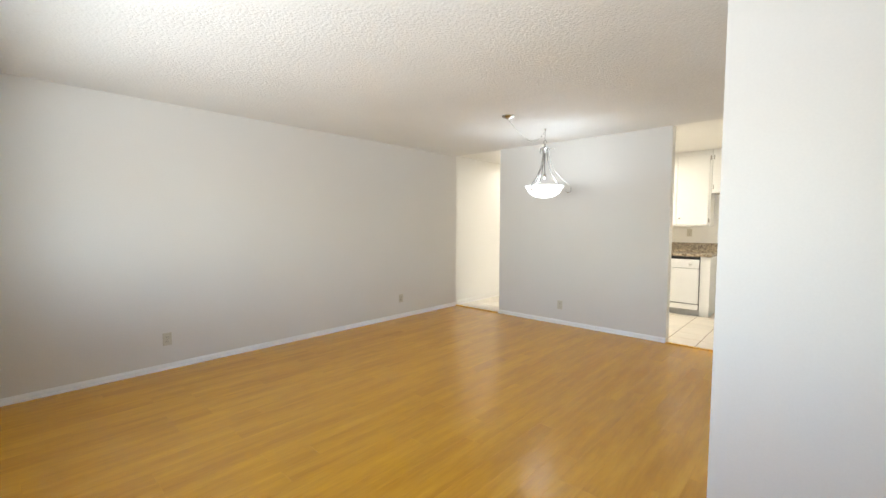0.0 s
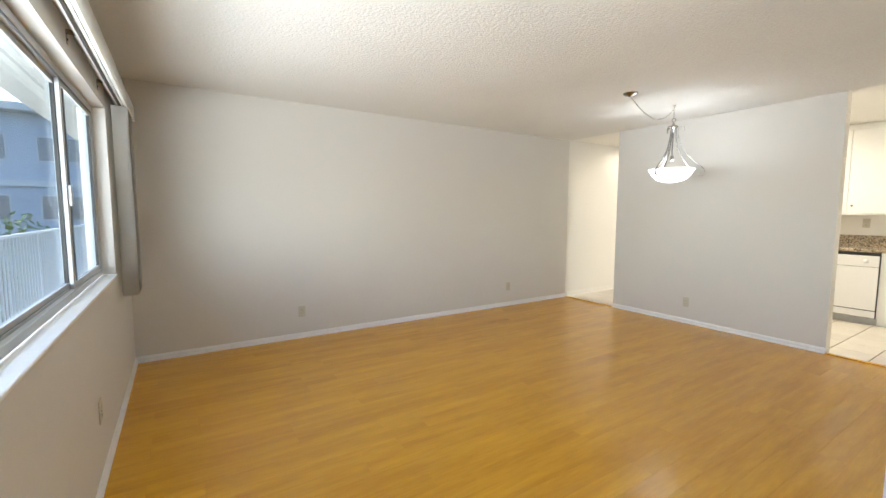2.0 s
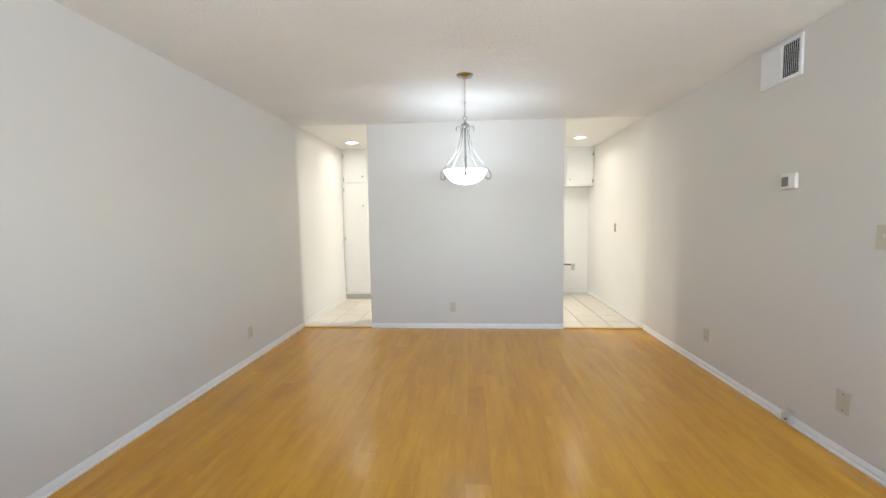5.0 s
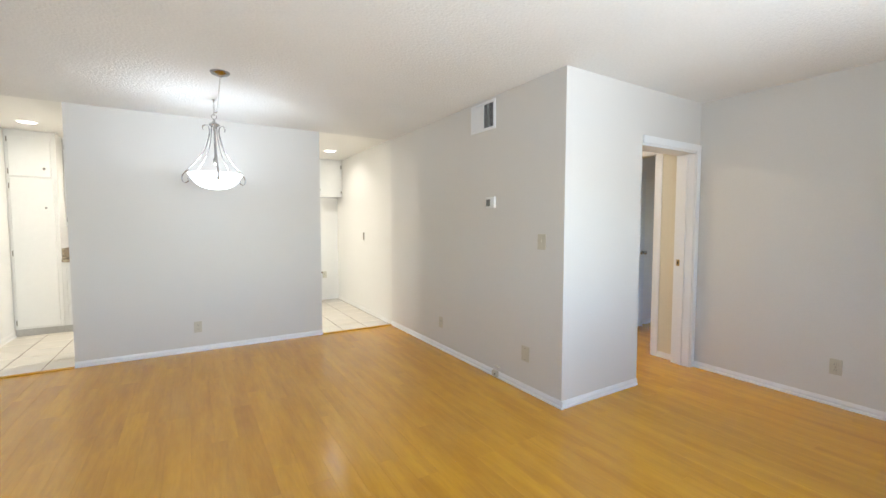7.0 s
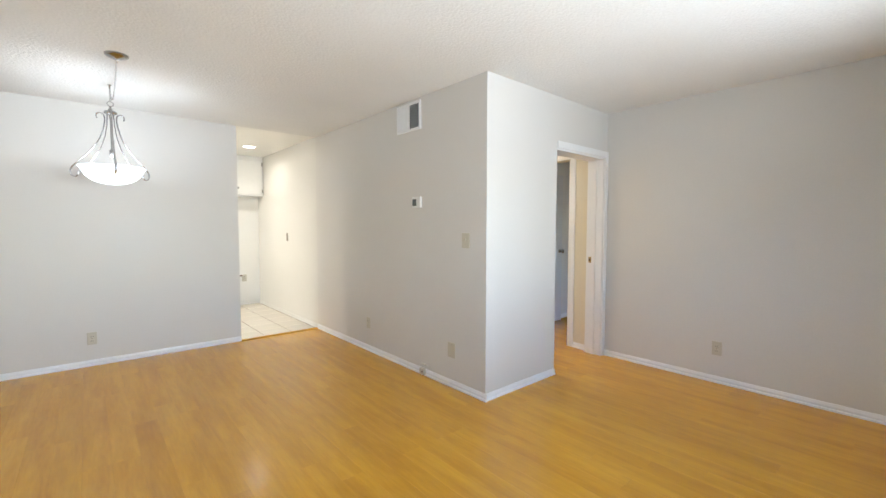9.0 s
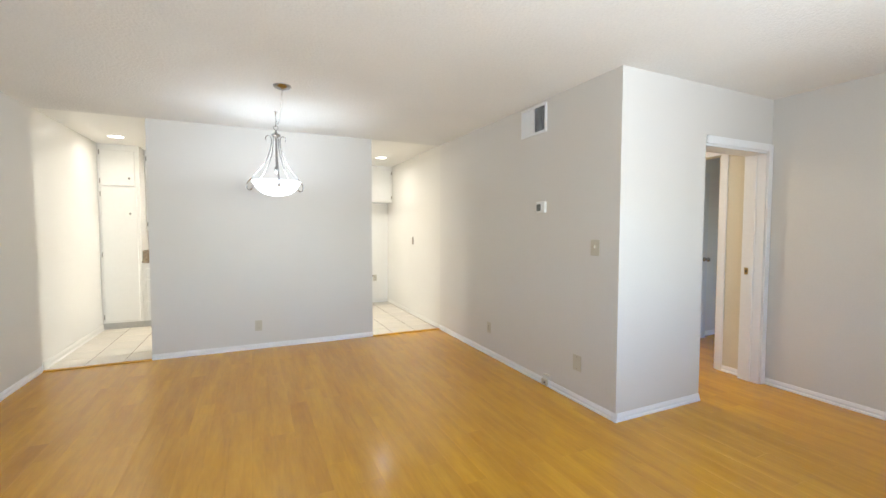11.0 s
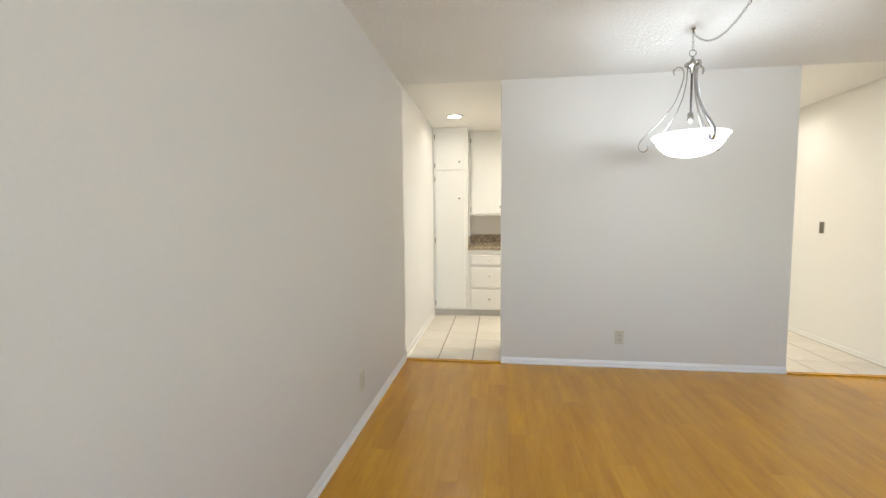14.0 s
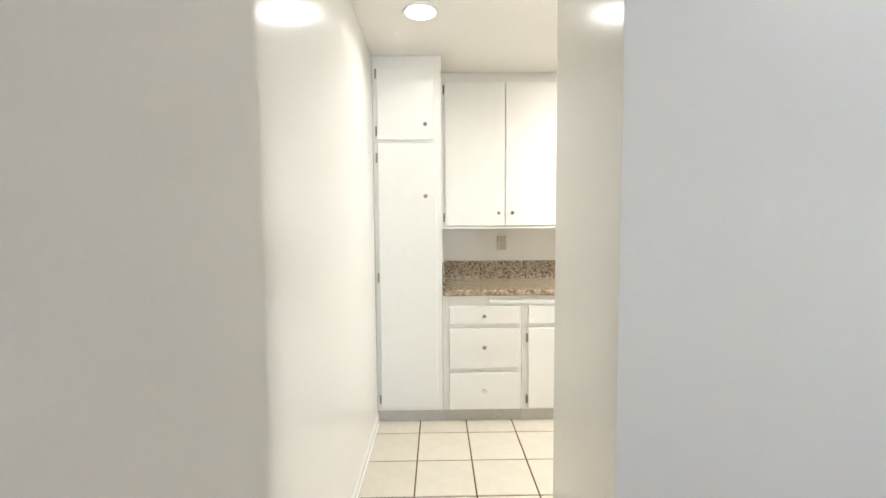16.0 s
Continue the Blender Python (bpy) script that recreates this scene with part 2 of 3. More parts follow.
def structure(name, boxes, material, label, category):
    bm = bmesh.new()
    for b in boxes:
        box(bm, *b)
    ob = new(name, mesh_of(name, bm, material))
    ORIGIN[ob.name] = Vector((0, 0, 0))
    return tagged(ob, label, category, kind="structure")


def tube(bm, points, radius, sides=10, flat=1.0):
    """A swept rod along points; flat squeezes its section in the second direction."""
    points = [Vector(p) for p in points]
    rings, up = [], None
    for i, p in enumerate(points):
        d = (points[min(i + 1, len(points) - 1)] - points[max(i - 1, 0)]).normalized()
        if up is None:
            up = d.orthogonal().normalized()
        up = (up - d * up.dot(d)).normalized()
        side = d.cross(up)
        rings.append([bm.verts.new(p + radius * (math.cos(a) * up + flat * math.sin(a) * side)) for a in (2 * math.pi * k / sides for k in range(sides))])
    for a, b in zip(rings, rings[1:]):
        for k in range(sides):
            bm.faces.new((a[k], a[(k + 1) % sides], b[(k + 1) % sides], b[k]))
    bm.faces.new(rings[0][::-1])
    bm.faces.new(rings[-1])
    return bm


def turned(bm, profile, centre, sides=32, axis="Z"):
    """A lathe: profile of (radius, height) about an axis through centre."""
    rings = []
    for r, h in profile:
        ring = []
        for k in range(sides):
            a = 2 * math.pi * k / sides
            v = Vector((r * math.cos(a), r * math.sin(a), h))
            if axis == "Y":
                v = Vector((v.x, -v.z, v.y))
            ring.append(bm.verts.new(v + Vector(centre)))
        rings.append(ring)
    for a, b in zip(rings, rings[1:]):
        for k in range(sides):
            bm.faces.new((a[k], a[(k + 1) % sides], b[(k + 1) % sides], b[k]))
    for ring, (r, h) in ((rings[0], profile[0]), (rings[-1], profile[-1])):
        if r > 1e-4:
            bm.faces.new(ring)
    bmesh.ops.remove_doubles(bm, verts=bm.verts, dist=1e-5)
    return bm


# ---- large structure ----
W, H, WY, CY, X2, X3 = 4.088, 2.44, -5.52, -2.967, 4.975, 5.848
KB, KH = 2.36, 2.45
structure("wall_left", [(-0.14, 0, WY - 0.14, 0, 0, H)], GREIGE, "long plain greige painted living room wall", "wall")
structure("wall_kitchen_left", [(-0.14, 0, 0, KB + 0.14, 0, KH)], KITCHEN, "glossy cream painted kitchen side wall", "wall")
structure("wall_kitchen_back", [(0, W, KB, KB + 0.14, 0, KH)], KITCHEN, "cream painted kitchen back wall behind the cabinets", "wall")
structure("wall_kitchen_right", [(W, W + 0.12, 0, KB + 0.14, 0, KH)], KITCHEN, "glossy cream painted wall beside the refrigerator space", "wall")
structure("wall_partition", [(0.863, 3.16, 0, 0.006, 0, H)], GREIGE, "grey painted dividing wall between living room and kitchen", "wall")
structure("wall_partition_kitchen", [(0.863, 3.16, 0.006, 0.12, 0, KH), (0.863, 1.6, 0.12, 0.55, 0, KH)], KITCHEN, "cream painted kitchen side of the dividing wall", "wall")
structure("wall_right", [(W, W + 0.12, CY, 0, 0, H)], GREIGE, "greige painted wall with vent and thermostat", "wall")
structure("wall_corner", [(W + 0.12, X2, CY, CY + 0.17, 0, H), (X2, X3, CY, CY + 0.17, 2.005, H)], GREIGE, "short greige wall beside the hallway doorway", "wall")
structure("wall_entry", [(X3, X3 + 0.14, WY - 0.14, CY, 0, H)], GREIGE, "greige painted side wall of the entry area", "wall")
WX0, WX1, WZ0, WZ1 = 0.93, 4.75, 0.90, 2.0
structure("wall_window", [(0, WX0, WY - 0.14, WY, 0, H), (WX1, X3, WY - 0.14, WY, 0, H), (WX0, WX1, WY - 0.14, WY, 0, WZ0), (WX0, WX1, WY - 0.14, WY, WZ1, H)], GREIGE, "greige painted wall with a wide window", "wall")
structure("ceiling", [(-0.14, 5.99, WY - 0.14, 0.006, H, H + 0.2)], POPCORN, "white popcorn textured living room ceiling", "ceiling")
structure("ceiling_kitchen", [(-0.14, W + 0.12, 0.006, KB + 0.14, KH, KH + 0.19)], SMOOTH_CEILING, "smooth cream painted kitchen ceiling", "ceiling")
# hallway and the room off it
structure("wall_hall_right", [(X3, X3 + 0.12, CY, -2.56, 0, H), (X3, X3 + 0.12, -1.72, 0.12, 0, H), (X3, X3 + 0.12, -2.56, -1.72, 2.04, H)], CREAM, "cream painted hallway wall with a doorway", "wall")
structure("wall_hall_end", [(W + 0.12, X3 + 0.12, 0.12, 0.24, 0, H)], CREAM, "plain cream wall closing the hallway", "wall")
# opening at x 6.7 to 8.6 is added, unseen, to let daylight in
structure("wall_bedroom", [(X3 + 0.12, 9.0, -1.70, -1.56, 0, H), (X3 + 0.14, 6.7, -5.8, -5.66, 0, H), (8.6, 9.0, -5.8, -5.66, 0, H), (6.7, 8.6, -5.8, -5.66, 0, 0.9), (6.7, 8.6, -5.8, -5.66, 2.0, H), (9.0, 9.14, -5.8, -1.56, 0, H)], GREIGE, "dim grey wall of the room off the hallway", "wall")
structure("ceiling_hall", [(W + 0.12, X3 + 0.12, 0.006, 0.24, H, H + 0.2), (5.99, 9.14, -5.8, -1.56, H, H + 0.2), (X3 + 0.12, 5.99, -2.7, -1.56, H + 0.2, H + 0.3)], SMOOTH_CEILING, "plain ceiling of the hallway and side room", "ceiling")
floor = structure("floor", [(-0.14, 9.14, -5.8, 0, -0.16, -0.012), (W + 0.12, 9.14, 0, 0.24, -0.16, -0.012)], UNDERLAY, "golden brown laminate plank floor", "floor")
kitchen_floor = structure("floor_kitchen", [(-0.14, W + 0.12, 0, KB + 0.14, -0.16, -0.004)], GROUT, "cream square tiled kitchen floor with brown grout", "floor")


def skirting(name, x0, y0, x1, y1, nx, ny, height=0.056, material=TRIM, thick=0.010):
    """A moulded board along a wall from one end to the other; (nx, ny) points into the room."""
    prof = [(0, 0), (thick + 0.006, 0), (thick + 0.006, 0.012), (thick, 0.018), (thick, height * 0.62), (thick * 0.75, height * 0.75), (thick * 0.5, height * 0.88), (thick * 0.3, height), (0, height)]
    bm = bmesh.new()
    rings = [[bm.verts.new((x + nx * d, y + ny * d, z)) for d, z in prof] for x, y in ((x0, y0), (x1, y1))]
    for k in range(len(prof)):
        bm.faces.new((rings[0][k], rings[0][(k + 1) % len(prof)], rings[1][(k + 1) % len(prof)], rings[1][k]))
    bm.faces.new(rings[0])
    bm.faces.new(rings[1][::-1])
    ob = new(name, mesh_of(name, bm, material))
    return tagged(ob, "low white moulded baseboard along the wall", "baseboard", kind="structure")


E_ = 0.019
skirting("baseboard", 0, WY, 0, 0, 1, 0)
skirting("baseboard", 0.863, 0, 3.16, 0, 0, -1)
skirting("baseboard", W, CY - E_, W, 0, -1, 0)
skirting("baseboard", W, CY, X2, CY, 0, -1)
skirting("baseboard", X3, WY, X3, CY - 0.016, -1, 0)
skirting("baseboard", E_, WY, X3 - E_, WY, 0, 1)
skirting("baseboard", X3, CY + 0.175, X3, -2.62, -1, 0)
skirting("baseboard", X3 + 0.12, -1.70, 9.0, -1.70, 0, -1)
skirting("baseboard_kitchen", 0, 0.02, 0, 1.75, 1, 0, 0.08, KITCHEN)
skirting("baseboard_kitchen", W, 0.0, W, KB, -1, 0, 0.05, KITCHEN, 0.008)
skirting("baseboard_kitchen", 3.30, KB, W - 0.01, KB, 0, -1, 0.05, KITCHEN, 0.008)


def doorway():
    d = thing("door_1", (X2, CY, 0), "white painted wooden door frame at the hallway opening", "door frame", kind="structure")
    part("jamb", boxed(X3 - 0.068, X3 - 0.003, CY + 0.001, CY + 0.172, 0, 2.003), TRIM, d)
    part("head_jamb", boxed(X2, X3 - 0.068, CY + 0.002, CY + 0.172, 1.985, 2.004), TRIM, d)
    part("stop", boxed(X3 - 0.08, X3 - 0.068, CY + 0.07, CY + 0.105, 0, 1.985, bevel=0.002), TRIM, d)
    part("casing", boxed(X3 - 0.064, X3 - 0.003, CY - 0.016, CY - 0.001, 0, 2.062, bevel=0.004), TRIM, d)
    part("head_casing", boxed(X2 + 0.001, X3 - 0.065, CY - 0.016, CY - 0.001, 2.0, 2.062, bevel=0.004), TRIM, d)
    s = part("strike_plate", boxed(X3 - 0.071, X3 - 0.0675, CY + 0.115, CY + 0.145, 0.945, 1.005, bevel=0.001), BRASS, d, "small brass strike plate")
    part("strike_hole", boxed(X3 - 0.072, X3 - 0.0705, CY + 0.124, CY + 0.136, 0.962, 0.988), SLOT, s)
    d2 = thing("door_2", (X3, -2.56, 0), "white door frame with an open grey painted door", "door frame", kind="structure")
    part("casing", boxed(X3 - 0.015, X3 - 0.001, -2.62, -2.56, 0, 2.10, bevel=0.004), TRIM, d2)
    part("casing", boxed(X3 - 0.015, X3 - 0.001, -1.72, -1.66, 0, 2.10, bevel=0.004), TRIM, d2)
    part("head_casing", boxed(X3 - 0.015, X3 - 0.001, -2.559, -1.721, 2.04, 2.10, bevel=0.004), TRIM, d2)
    part("jamb", boxed(X3 + 0.001, X3 + 0.125, -2.558, -2.54, 0, 2.035), TRIM, d2)
    part("jamb", boxed(X3 + 0.001, X3 + 0.125, -1.74, -1.722, 0, 2.035), TRIM, d2)
    leaf = part("leaf", boxed(X3 + 0.14, 6.86, -1.80, -1.765, 0.012, 2.02, bevel=0.003), DOOR_PAINT, d2)
    part("door_knob", turned(bmesh.new(), [(0.026, 0), (0.026, 0.006), (0.011, 0.01), (0.010, 0.03), (0.022, 0.038), (0.027, 0.05), (0.022, 0.062), (0.0, 0.066)], (6.80, -1.80, 0.98), 20, "Y"), NICKEL, leaf, "polished metal knob", True)


doorway()


def window():
    w = thing("window_1", (WX0, WY, WZ0), "wide sliding window with white aluminium frames", "window", kind="structure")
    y0, y1 = -5.635, -5.585
    part("sill", boxed(WX0, WX1, -5.585, WY + 0.012, WZ0 + 0.002, WZ0 + 0.018, bevel=0.005), TRIM, w, "white painted inner sill")
    for n_, b in (("frame_rail", (WX0, WX1, y0, y1, WZ0 + 0.02, WZ0 + 0.055)), ("frame_rail", (WX0, WX1, y0, y1, WZ1 - 0.04, WZ1 - 0.002)),
                  ("frame_stile", (WX0 + 0.002, WX0 + 0.03, y0, y1, WZ0 + 0.055, WZ1 - 0.04)), ("frame_stile", (WX1 - 0.03, WX1 - 0.002, y0, y1, WZ0 + 0.055, WZ1 - 0.04))):
        part(n_, boxed(*b, bevel=0.003), ALUMINIUM, w)
    part("track", boxed(WX0 + 0.03, WX1 - 0.03, -5.61, -5.605, WZ0 + 0.055, WZ0 + 0.068), NICKEL, w)
    spans = ((WX0 + 0.03, 1.775, -5.602), (1.735, 3.90, -5.622), (3.86, WX1 - 0.03, -5.602))
    for a, b, yc in spans:
        s = part("sash", boxed(a, a + 0.04, yc - 0.009, yc + 0.009, WZ0 + 0.055, WZ1 - 0.04, bevel=0.002), ALUMINIUM, w)
        part("sash_stile", boxed(b - 0.04, b, yc - 0.009, yc + 0.009, WZ0 + 0.055, WZ1 - 0.04, bevel=0.002), ALUMINIUM, s)
        part("sash_rail", boxed(a + 0.04, b - 0.04, yc - 0.008, yc + 0.008, WZ0 + 0.055, WZ0 + 0.085), ALUMINIUM, s)
        part("sash_rail", boxed(a + 0.04, b - 0.04, yc - 0.008, yc + 0.008, WZ1 - 0.07, WZ1 - 0.04), ALUMINIUM, s)
        g = part("pane", boxed(a + 0.04, b - 0.04, yc - 0.002, yc + 0.002, WZ0 + 0.085, WZ1 - 0.07), GLASS, s)
        g.visible_shadow = False
    for x, yc in ((WX0 + 0.0715, -5.602), (1.6955, -5.602), (1.7765, -5.622), (3.8565, -5.622)):
        part("gasket", boxed(x - 0.002, x + 0.002, yc - 0.006, yc + 0.0095, WZ0 + 0.086, WZ1 - 0.071), BLACK, w, "black rubber glazing strip")
    # solid black strip drawn as the shadow line below the head rail
    part("track_shadow_strip", boxed(WX0 + 0.03, WX1 - 0.03, -5.592, -5.586, WZ1 - 0.046, WZ1 - 0.0405), BLACK, w)
    part("latch", boxed(1.742, 1.768, -5.592, -5.578, 1.36, 1.46, bevel=0.003), ALUMINIUM, w)


window()


def vertical_blind():
    b = thing("vertical_blind", (0.4, WY, 2.05), "ivory vertical blind drawn open to the window's end", "blind")
    part("headrail", boxed(0.40, 4.9, -5.475, -5.435, 2.06, 2.095, bevel=0.003), WHITE_PLASTIC, b)
    part("track_slot", boxed(0.42, 4.88, -5.462, -5.448, 2.054, 2.0595), SLOT, b)
    part("valance", boxed(0.33, 4.95, -5.412, -5.404, 2.03, 2.145, bevel=0.002), VANE, b, "ivory valance strip hiding the rail")
    part("valance_return", boxed(0.322, 0.3295, WY, -5.404, 2.03, 2.145, bevel=0.002), VANE, b)
    part("valance_top", boxed(0.33, 4.95, -5.52, -5.4125, 2.138, 2.144), VANE, b)
    for x in (1.2, 2.0, 2.8, 3.6, 4.4):
        k = part("bracket", boxed(x - 0.012, x + 0.012, WY, -5.47, 2.095, 2.11), NICKEL, b)
        part("bracket_foot", boxed(x - 0.014, x + 0.014, WY, WY + 0.003, 2.05, 2.095, bevel=0.001), NICKEL, k)
        part("bracket_screw", boxed(x - 0.004, x + 0.004, WY + 0.003, WY + 0.006, 2.066, 2.074, bevel=0.001), SLOT, k)
    part("track_carrier_rail", boxed(0.42, 4.88, -5.431, -5.4165, 2.06, 2.072, bevel=0.002), WHITE_PLASTIC, b)
    for i in range(8):
        x = 0.46 + 0.05 * i
        bm = bmesh.new()
        prev = None
        a = radians(102)
        for k in range(7):
            u = -0.0445 + 0.089 * k / 6
            c = 0.007 * (1 - (u / 0.0445) ** 2)
            px, py = x + u * math.cos(a) - c * math.sin(a), -5.455 + u * math.sin(a) + c * math.cos(a)
            row = [bm.verts.new((px, py, z)) for z in (0.74, 2.05)]
            if prev:
                bm.faces.new((prev[0], row[0], row[1], prev[1]))
            prev = row
        bmesh.ops.solidify(bm, geom=bm.faces[:], thickness=0.0012)
        part("vane", bm, VANE, b, smooth=True)


vertical_blind()


# ---- chandelier ----
def chandelier():
    cx, cy = 2.03, -0.79
    t = thing("chandelier", (cx, cy, 1.65), "brushed nickel bowl chandelier with lit white glass on a swag chain", "chandelier")
    part("canopy", turned(bmesh.new(), [(0.066, 0), (0.066, -0.006), (0.055, -0.016), (0.028, -0.026), (0.012, -0.034), (0.0, -0.036)], (2.041, -1.564, H), 28), NICKEL, t, smooth=True)
    part("ceiling_hook", turned(bmesh.new(), [(0.014, 0), (0.014, -0.004), (0.005, -0.008), (0.005, -0.03), (0.0, -0.032)], (cx, cy, H), 14), NICKEL, t, smooth=True)

    def chain(points):
        bm = bmesh.new()
        for i, (p, q) in enumerate(zip(points, points[1:])):
            d = (q - p).normalized()
            e = d.orthogonal().normalized()
            s = e if i % 2 else d.cross(e)
            c = (p + q) / 2
            h = (q - p).length / 2 + 0.003
            loop = [c + d * h * math.cos(2 * math.pi * k / 10) + s * 0.006 * math.sin(2 * math.pi * k / 10) for k in range(11)]
            tube(bm, loop, 0.0014, 5)
        return bm

    swag, n = [], 40
    for i in range(n + 1):
        u = i / n
        swag.append(Vector((2.041 + (cx - 2.041) * u, -1.564 + (cy + 1.564) * u, H - 0.034 + 0.006 * u - 0.155 * 4 * u * (1 - u) * (0.75 + 0.5 * u) / 1.05)))
    part("swag_chain", chain(swag), NICKEL, t)
    part("swag_cord", tube(bmesh.new(), [p + Vector((0.002, 0, 0)) for p in swag], 0.0018, 6), WHITE_PLASTIC, t, "thin pale cord threaded in the chain")
    part("drop_chain", chain([Vector((cx, cy, H - 0.03 - 0.0175 * i)) for i in range(7)]), NICKEL, t)
    ring = [Vector((cx + 0.02 * math.cos(a), cy, 2.29 + 0.02 * math.sin(a))) for a in (2 * math.pi * k / 24 for k in range(25))]
    part("ring", tube(bmesh.new(), ring, 0.003, 8), NICKEL, t, smooth=True)
    part("hub", turned(bmesh.new(), [(0.004, 2.272), (0.008, 2.262), (0.016, 2.240), (0.042, 2.228), (0.044, 2.216), (0.03, 2.206), (0.012, 2.20), (0.01, 2.17), (0.0, 2.168)], (cx, cy, 0), 28), NICKEL, t, smooth=True)
    # arm outline in (radius, height): top scroll, flare, lower scroll
    arm = [(0.096, 2.176), (0.103, 2.194), (0.096, 2.212), (0.078, 2.221), (0.059, 2.214), (0.047, 2.196), (0.043, 2.165), (0.05, 2.12), (0.066, 2.065), (0.09, 2.005), (0.12, 1.945), (0.158, 1.89),
           (0.2, 1.845), (0.238, 1.81), (0.264, 1.78), (0.273, 1.75), (0.264, 1.722), (0.243, 1.711), (0.223, 1.719), (0.215, 1.736), (0.223, 1.75)]
    arm = [(q if z > 2.0 else q + 0.024 * min(1, (2.0 - z) / 0.15), z) for q, z in arm]
    fine = []
    for i in range(len(arm) - 1):
        p0, p1, p2, p3 = (Vector(arm[max(0, min(len(arm) - 1, i + k))]) for k in (-1, 0, 1, 2))
        for k in range(4):
            u = k / 4
            fine.append(0.5 * (2 * p1 + (p2 - p0) * u + (2 * p0 - 5 * p1 + 4 * p2 - p3) * u * u + (3 * p1 - p0 - 3 * p2 + p3) * u ** 3))
    fine.append(Vector(arm[-1]))
    for k in range(3):
        a = radians(31 + 120 * k)
        bm = bmesh.new()
        rings = []
        side = Vector((-math.sin(a), math.cos(a), 0))
        for i, p in enumerate(fine):
            d = (fine[min(i + 1, len(fine) - 1)] - fine[max(i - 1, 0)]).normalized()
            nrm = Vector((-d.y, d.x))
            half = 0.0085 if 6 < i < len(fine) - 5 else 0.006
            c = Vector((cx + p.x * math.cos(a), cy + p.x * math.sin(a), p.y))
            out = Vector((nrm.x * math.cos(a), nrm.x * math.sin(a), nrm.y)) * 0.0028
            rings.append([bm.verts.new(c + side * s * half + out * o) for s, o in ((-1, -0.6), (-0.7, 1), (0.7, 1), (1, -0.6), (0, -1))])
        for r, q in zip(rings, rings[1:]):
            for j in range(5):
                bm.faces.new((r[j], r[(j + 1) % 5], q[(j + 1) % 5], q[j]))
        bm.faces.new(rings[0])
        bm.faces.new(rings[-1][::-1])
        part("arm", bm, NICKEL, t, smooth=True)
    for k in range(3):
        a = radians(36 + 120 * k)
        rod = [Vector((cx + q * math.cos(a), cy + q * math.sin(a), z)) for q, z in ((0.024, 2.21), (0.028, 2.12), (0.044, 2.03), (0.075, 1.94), (0.115, 1.87), (0.155, 1.815), (0.180, 1.785), (0.190, 1.765))]
        part("inner_rod", tube(bmesh.new(), rod, 0.005, 8, 0.5), NICKEL, t, smooth=True)
    outer = [(0.0, 1.652), (0.04, 1.653), (0.08, 1.660), (0.12, 1.673), (0.150, 1.692), (0.174, 1.716), (0.189, 1.737), (0.197, 1.752), (0.204, 1.766), (0.212, 1.777), (0.220, 1.784)]
    inner = [(max(r - 0.005, 0.0), z + 0.005) for r, z in outer][::-1]
    bowl = part("glass_bowl", turned(bmesh.new(), outer + inner, (cx, cy, 0), 48), BOWL, t, "glowing frosted white glass bowl", True)
    band = [Vector((cx + 0.194 * math.cos(a), cy + 0.194 * math.sin(a), 1.742)) for a in (2 * math.pi * k / 60 for k in range(61))]
    part("band", tube(bmesh.new(), band, 0.0032, 8), NICKEL, t, smooth=True)
    part("lamp_holder", turned(bmesh.new(), [(0.007, 2.17), (0.007, 1.93), (0.017, 1.925), (0.017, 1.87), (0.0, 1.868)], (cx, cy, 0), 16), NICKEL, t, smooth=True)


chandelier()


# ---- wall fittings ----
def outlet():
    t = thing("electrical_outlet", (0, 0, 0), "almond plastic duplex outlet plate on the wall", "outlet", "almond wall outlets")
    part("plate", boxed(-0.036, 0.036, -0.006, 0, -0.058, 0.058, bevel=0.003), BEIGE, t)
    for z in (-0.021, 0.021):
        s = part("socket", boxed(-0.017, 0.017, -0.009, -0.005, z - 0.014, z + 0.014, bevel=0.003), BEIGE, t)
        for x in (-0.007, 0.007):
            part("slot", boxed(x - 0.0012, x + 0.0012, -0.0096, -0.0088, z - 0.006, z + 0.005), SLOT, s)
    part("screw", boxed(-0.003, 0.003, -0.0085, -0.005, -0.003, 0.003, bevel=0.001), NICKEL, t)
    return t


first = outlet()
SPOTS = [(1.858, 0, 0.26, 0), (0, -4.089, 0.284, 90), (0, -1.208, 0.279, 90), (W, -1.271, 0.296, -90), (X3, -3.977, 0.292, -90), (1.86, WY, 0.35, 180), (0.942, KB, 1.2, 0), (2.868, KB, 1.212, 0), (3.84, KB, 0.45, 0)]
first.matrix_basis = pose(*SPOTS[0][:3], 0, 0, SPOTS[0][3])
for x, y, z, r in SPOTS[1:]:
    copy_thing(first, pose(x, y, z, 0, 0, r))


def wall_plate(x, y, z, r):
    t = thing("blank_wall_plate", (0, 0, 0), "almond plastic cable plate low on the greige wall", "wall plate")
    p = part("plate", boxed(-0.044, 0.044, -0.006, 0, -0.062, 0.062, bevel=0.003), BEIGE, t)
    for s in (-0.045, 0.045):
        part("screw", boxed(-0.003, 0.003, -0.0085, -0.005, s - 0.003, s + 0.003, bevel=0.001), NICKEL, p)
    t.matrix_basis = pose(x, y, z, 0, 0, r)


wall_plate(W, -2.586, 0.304, -90)


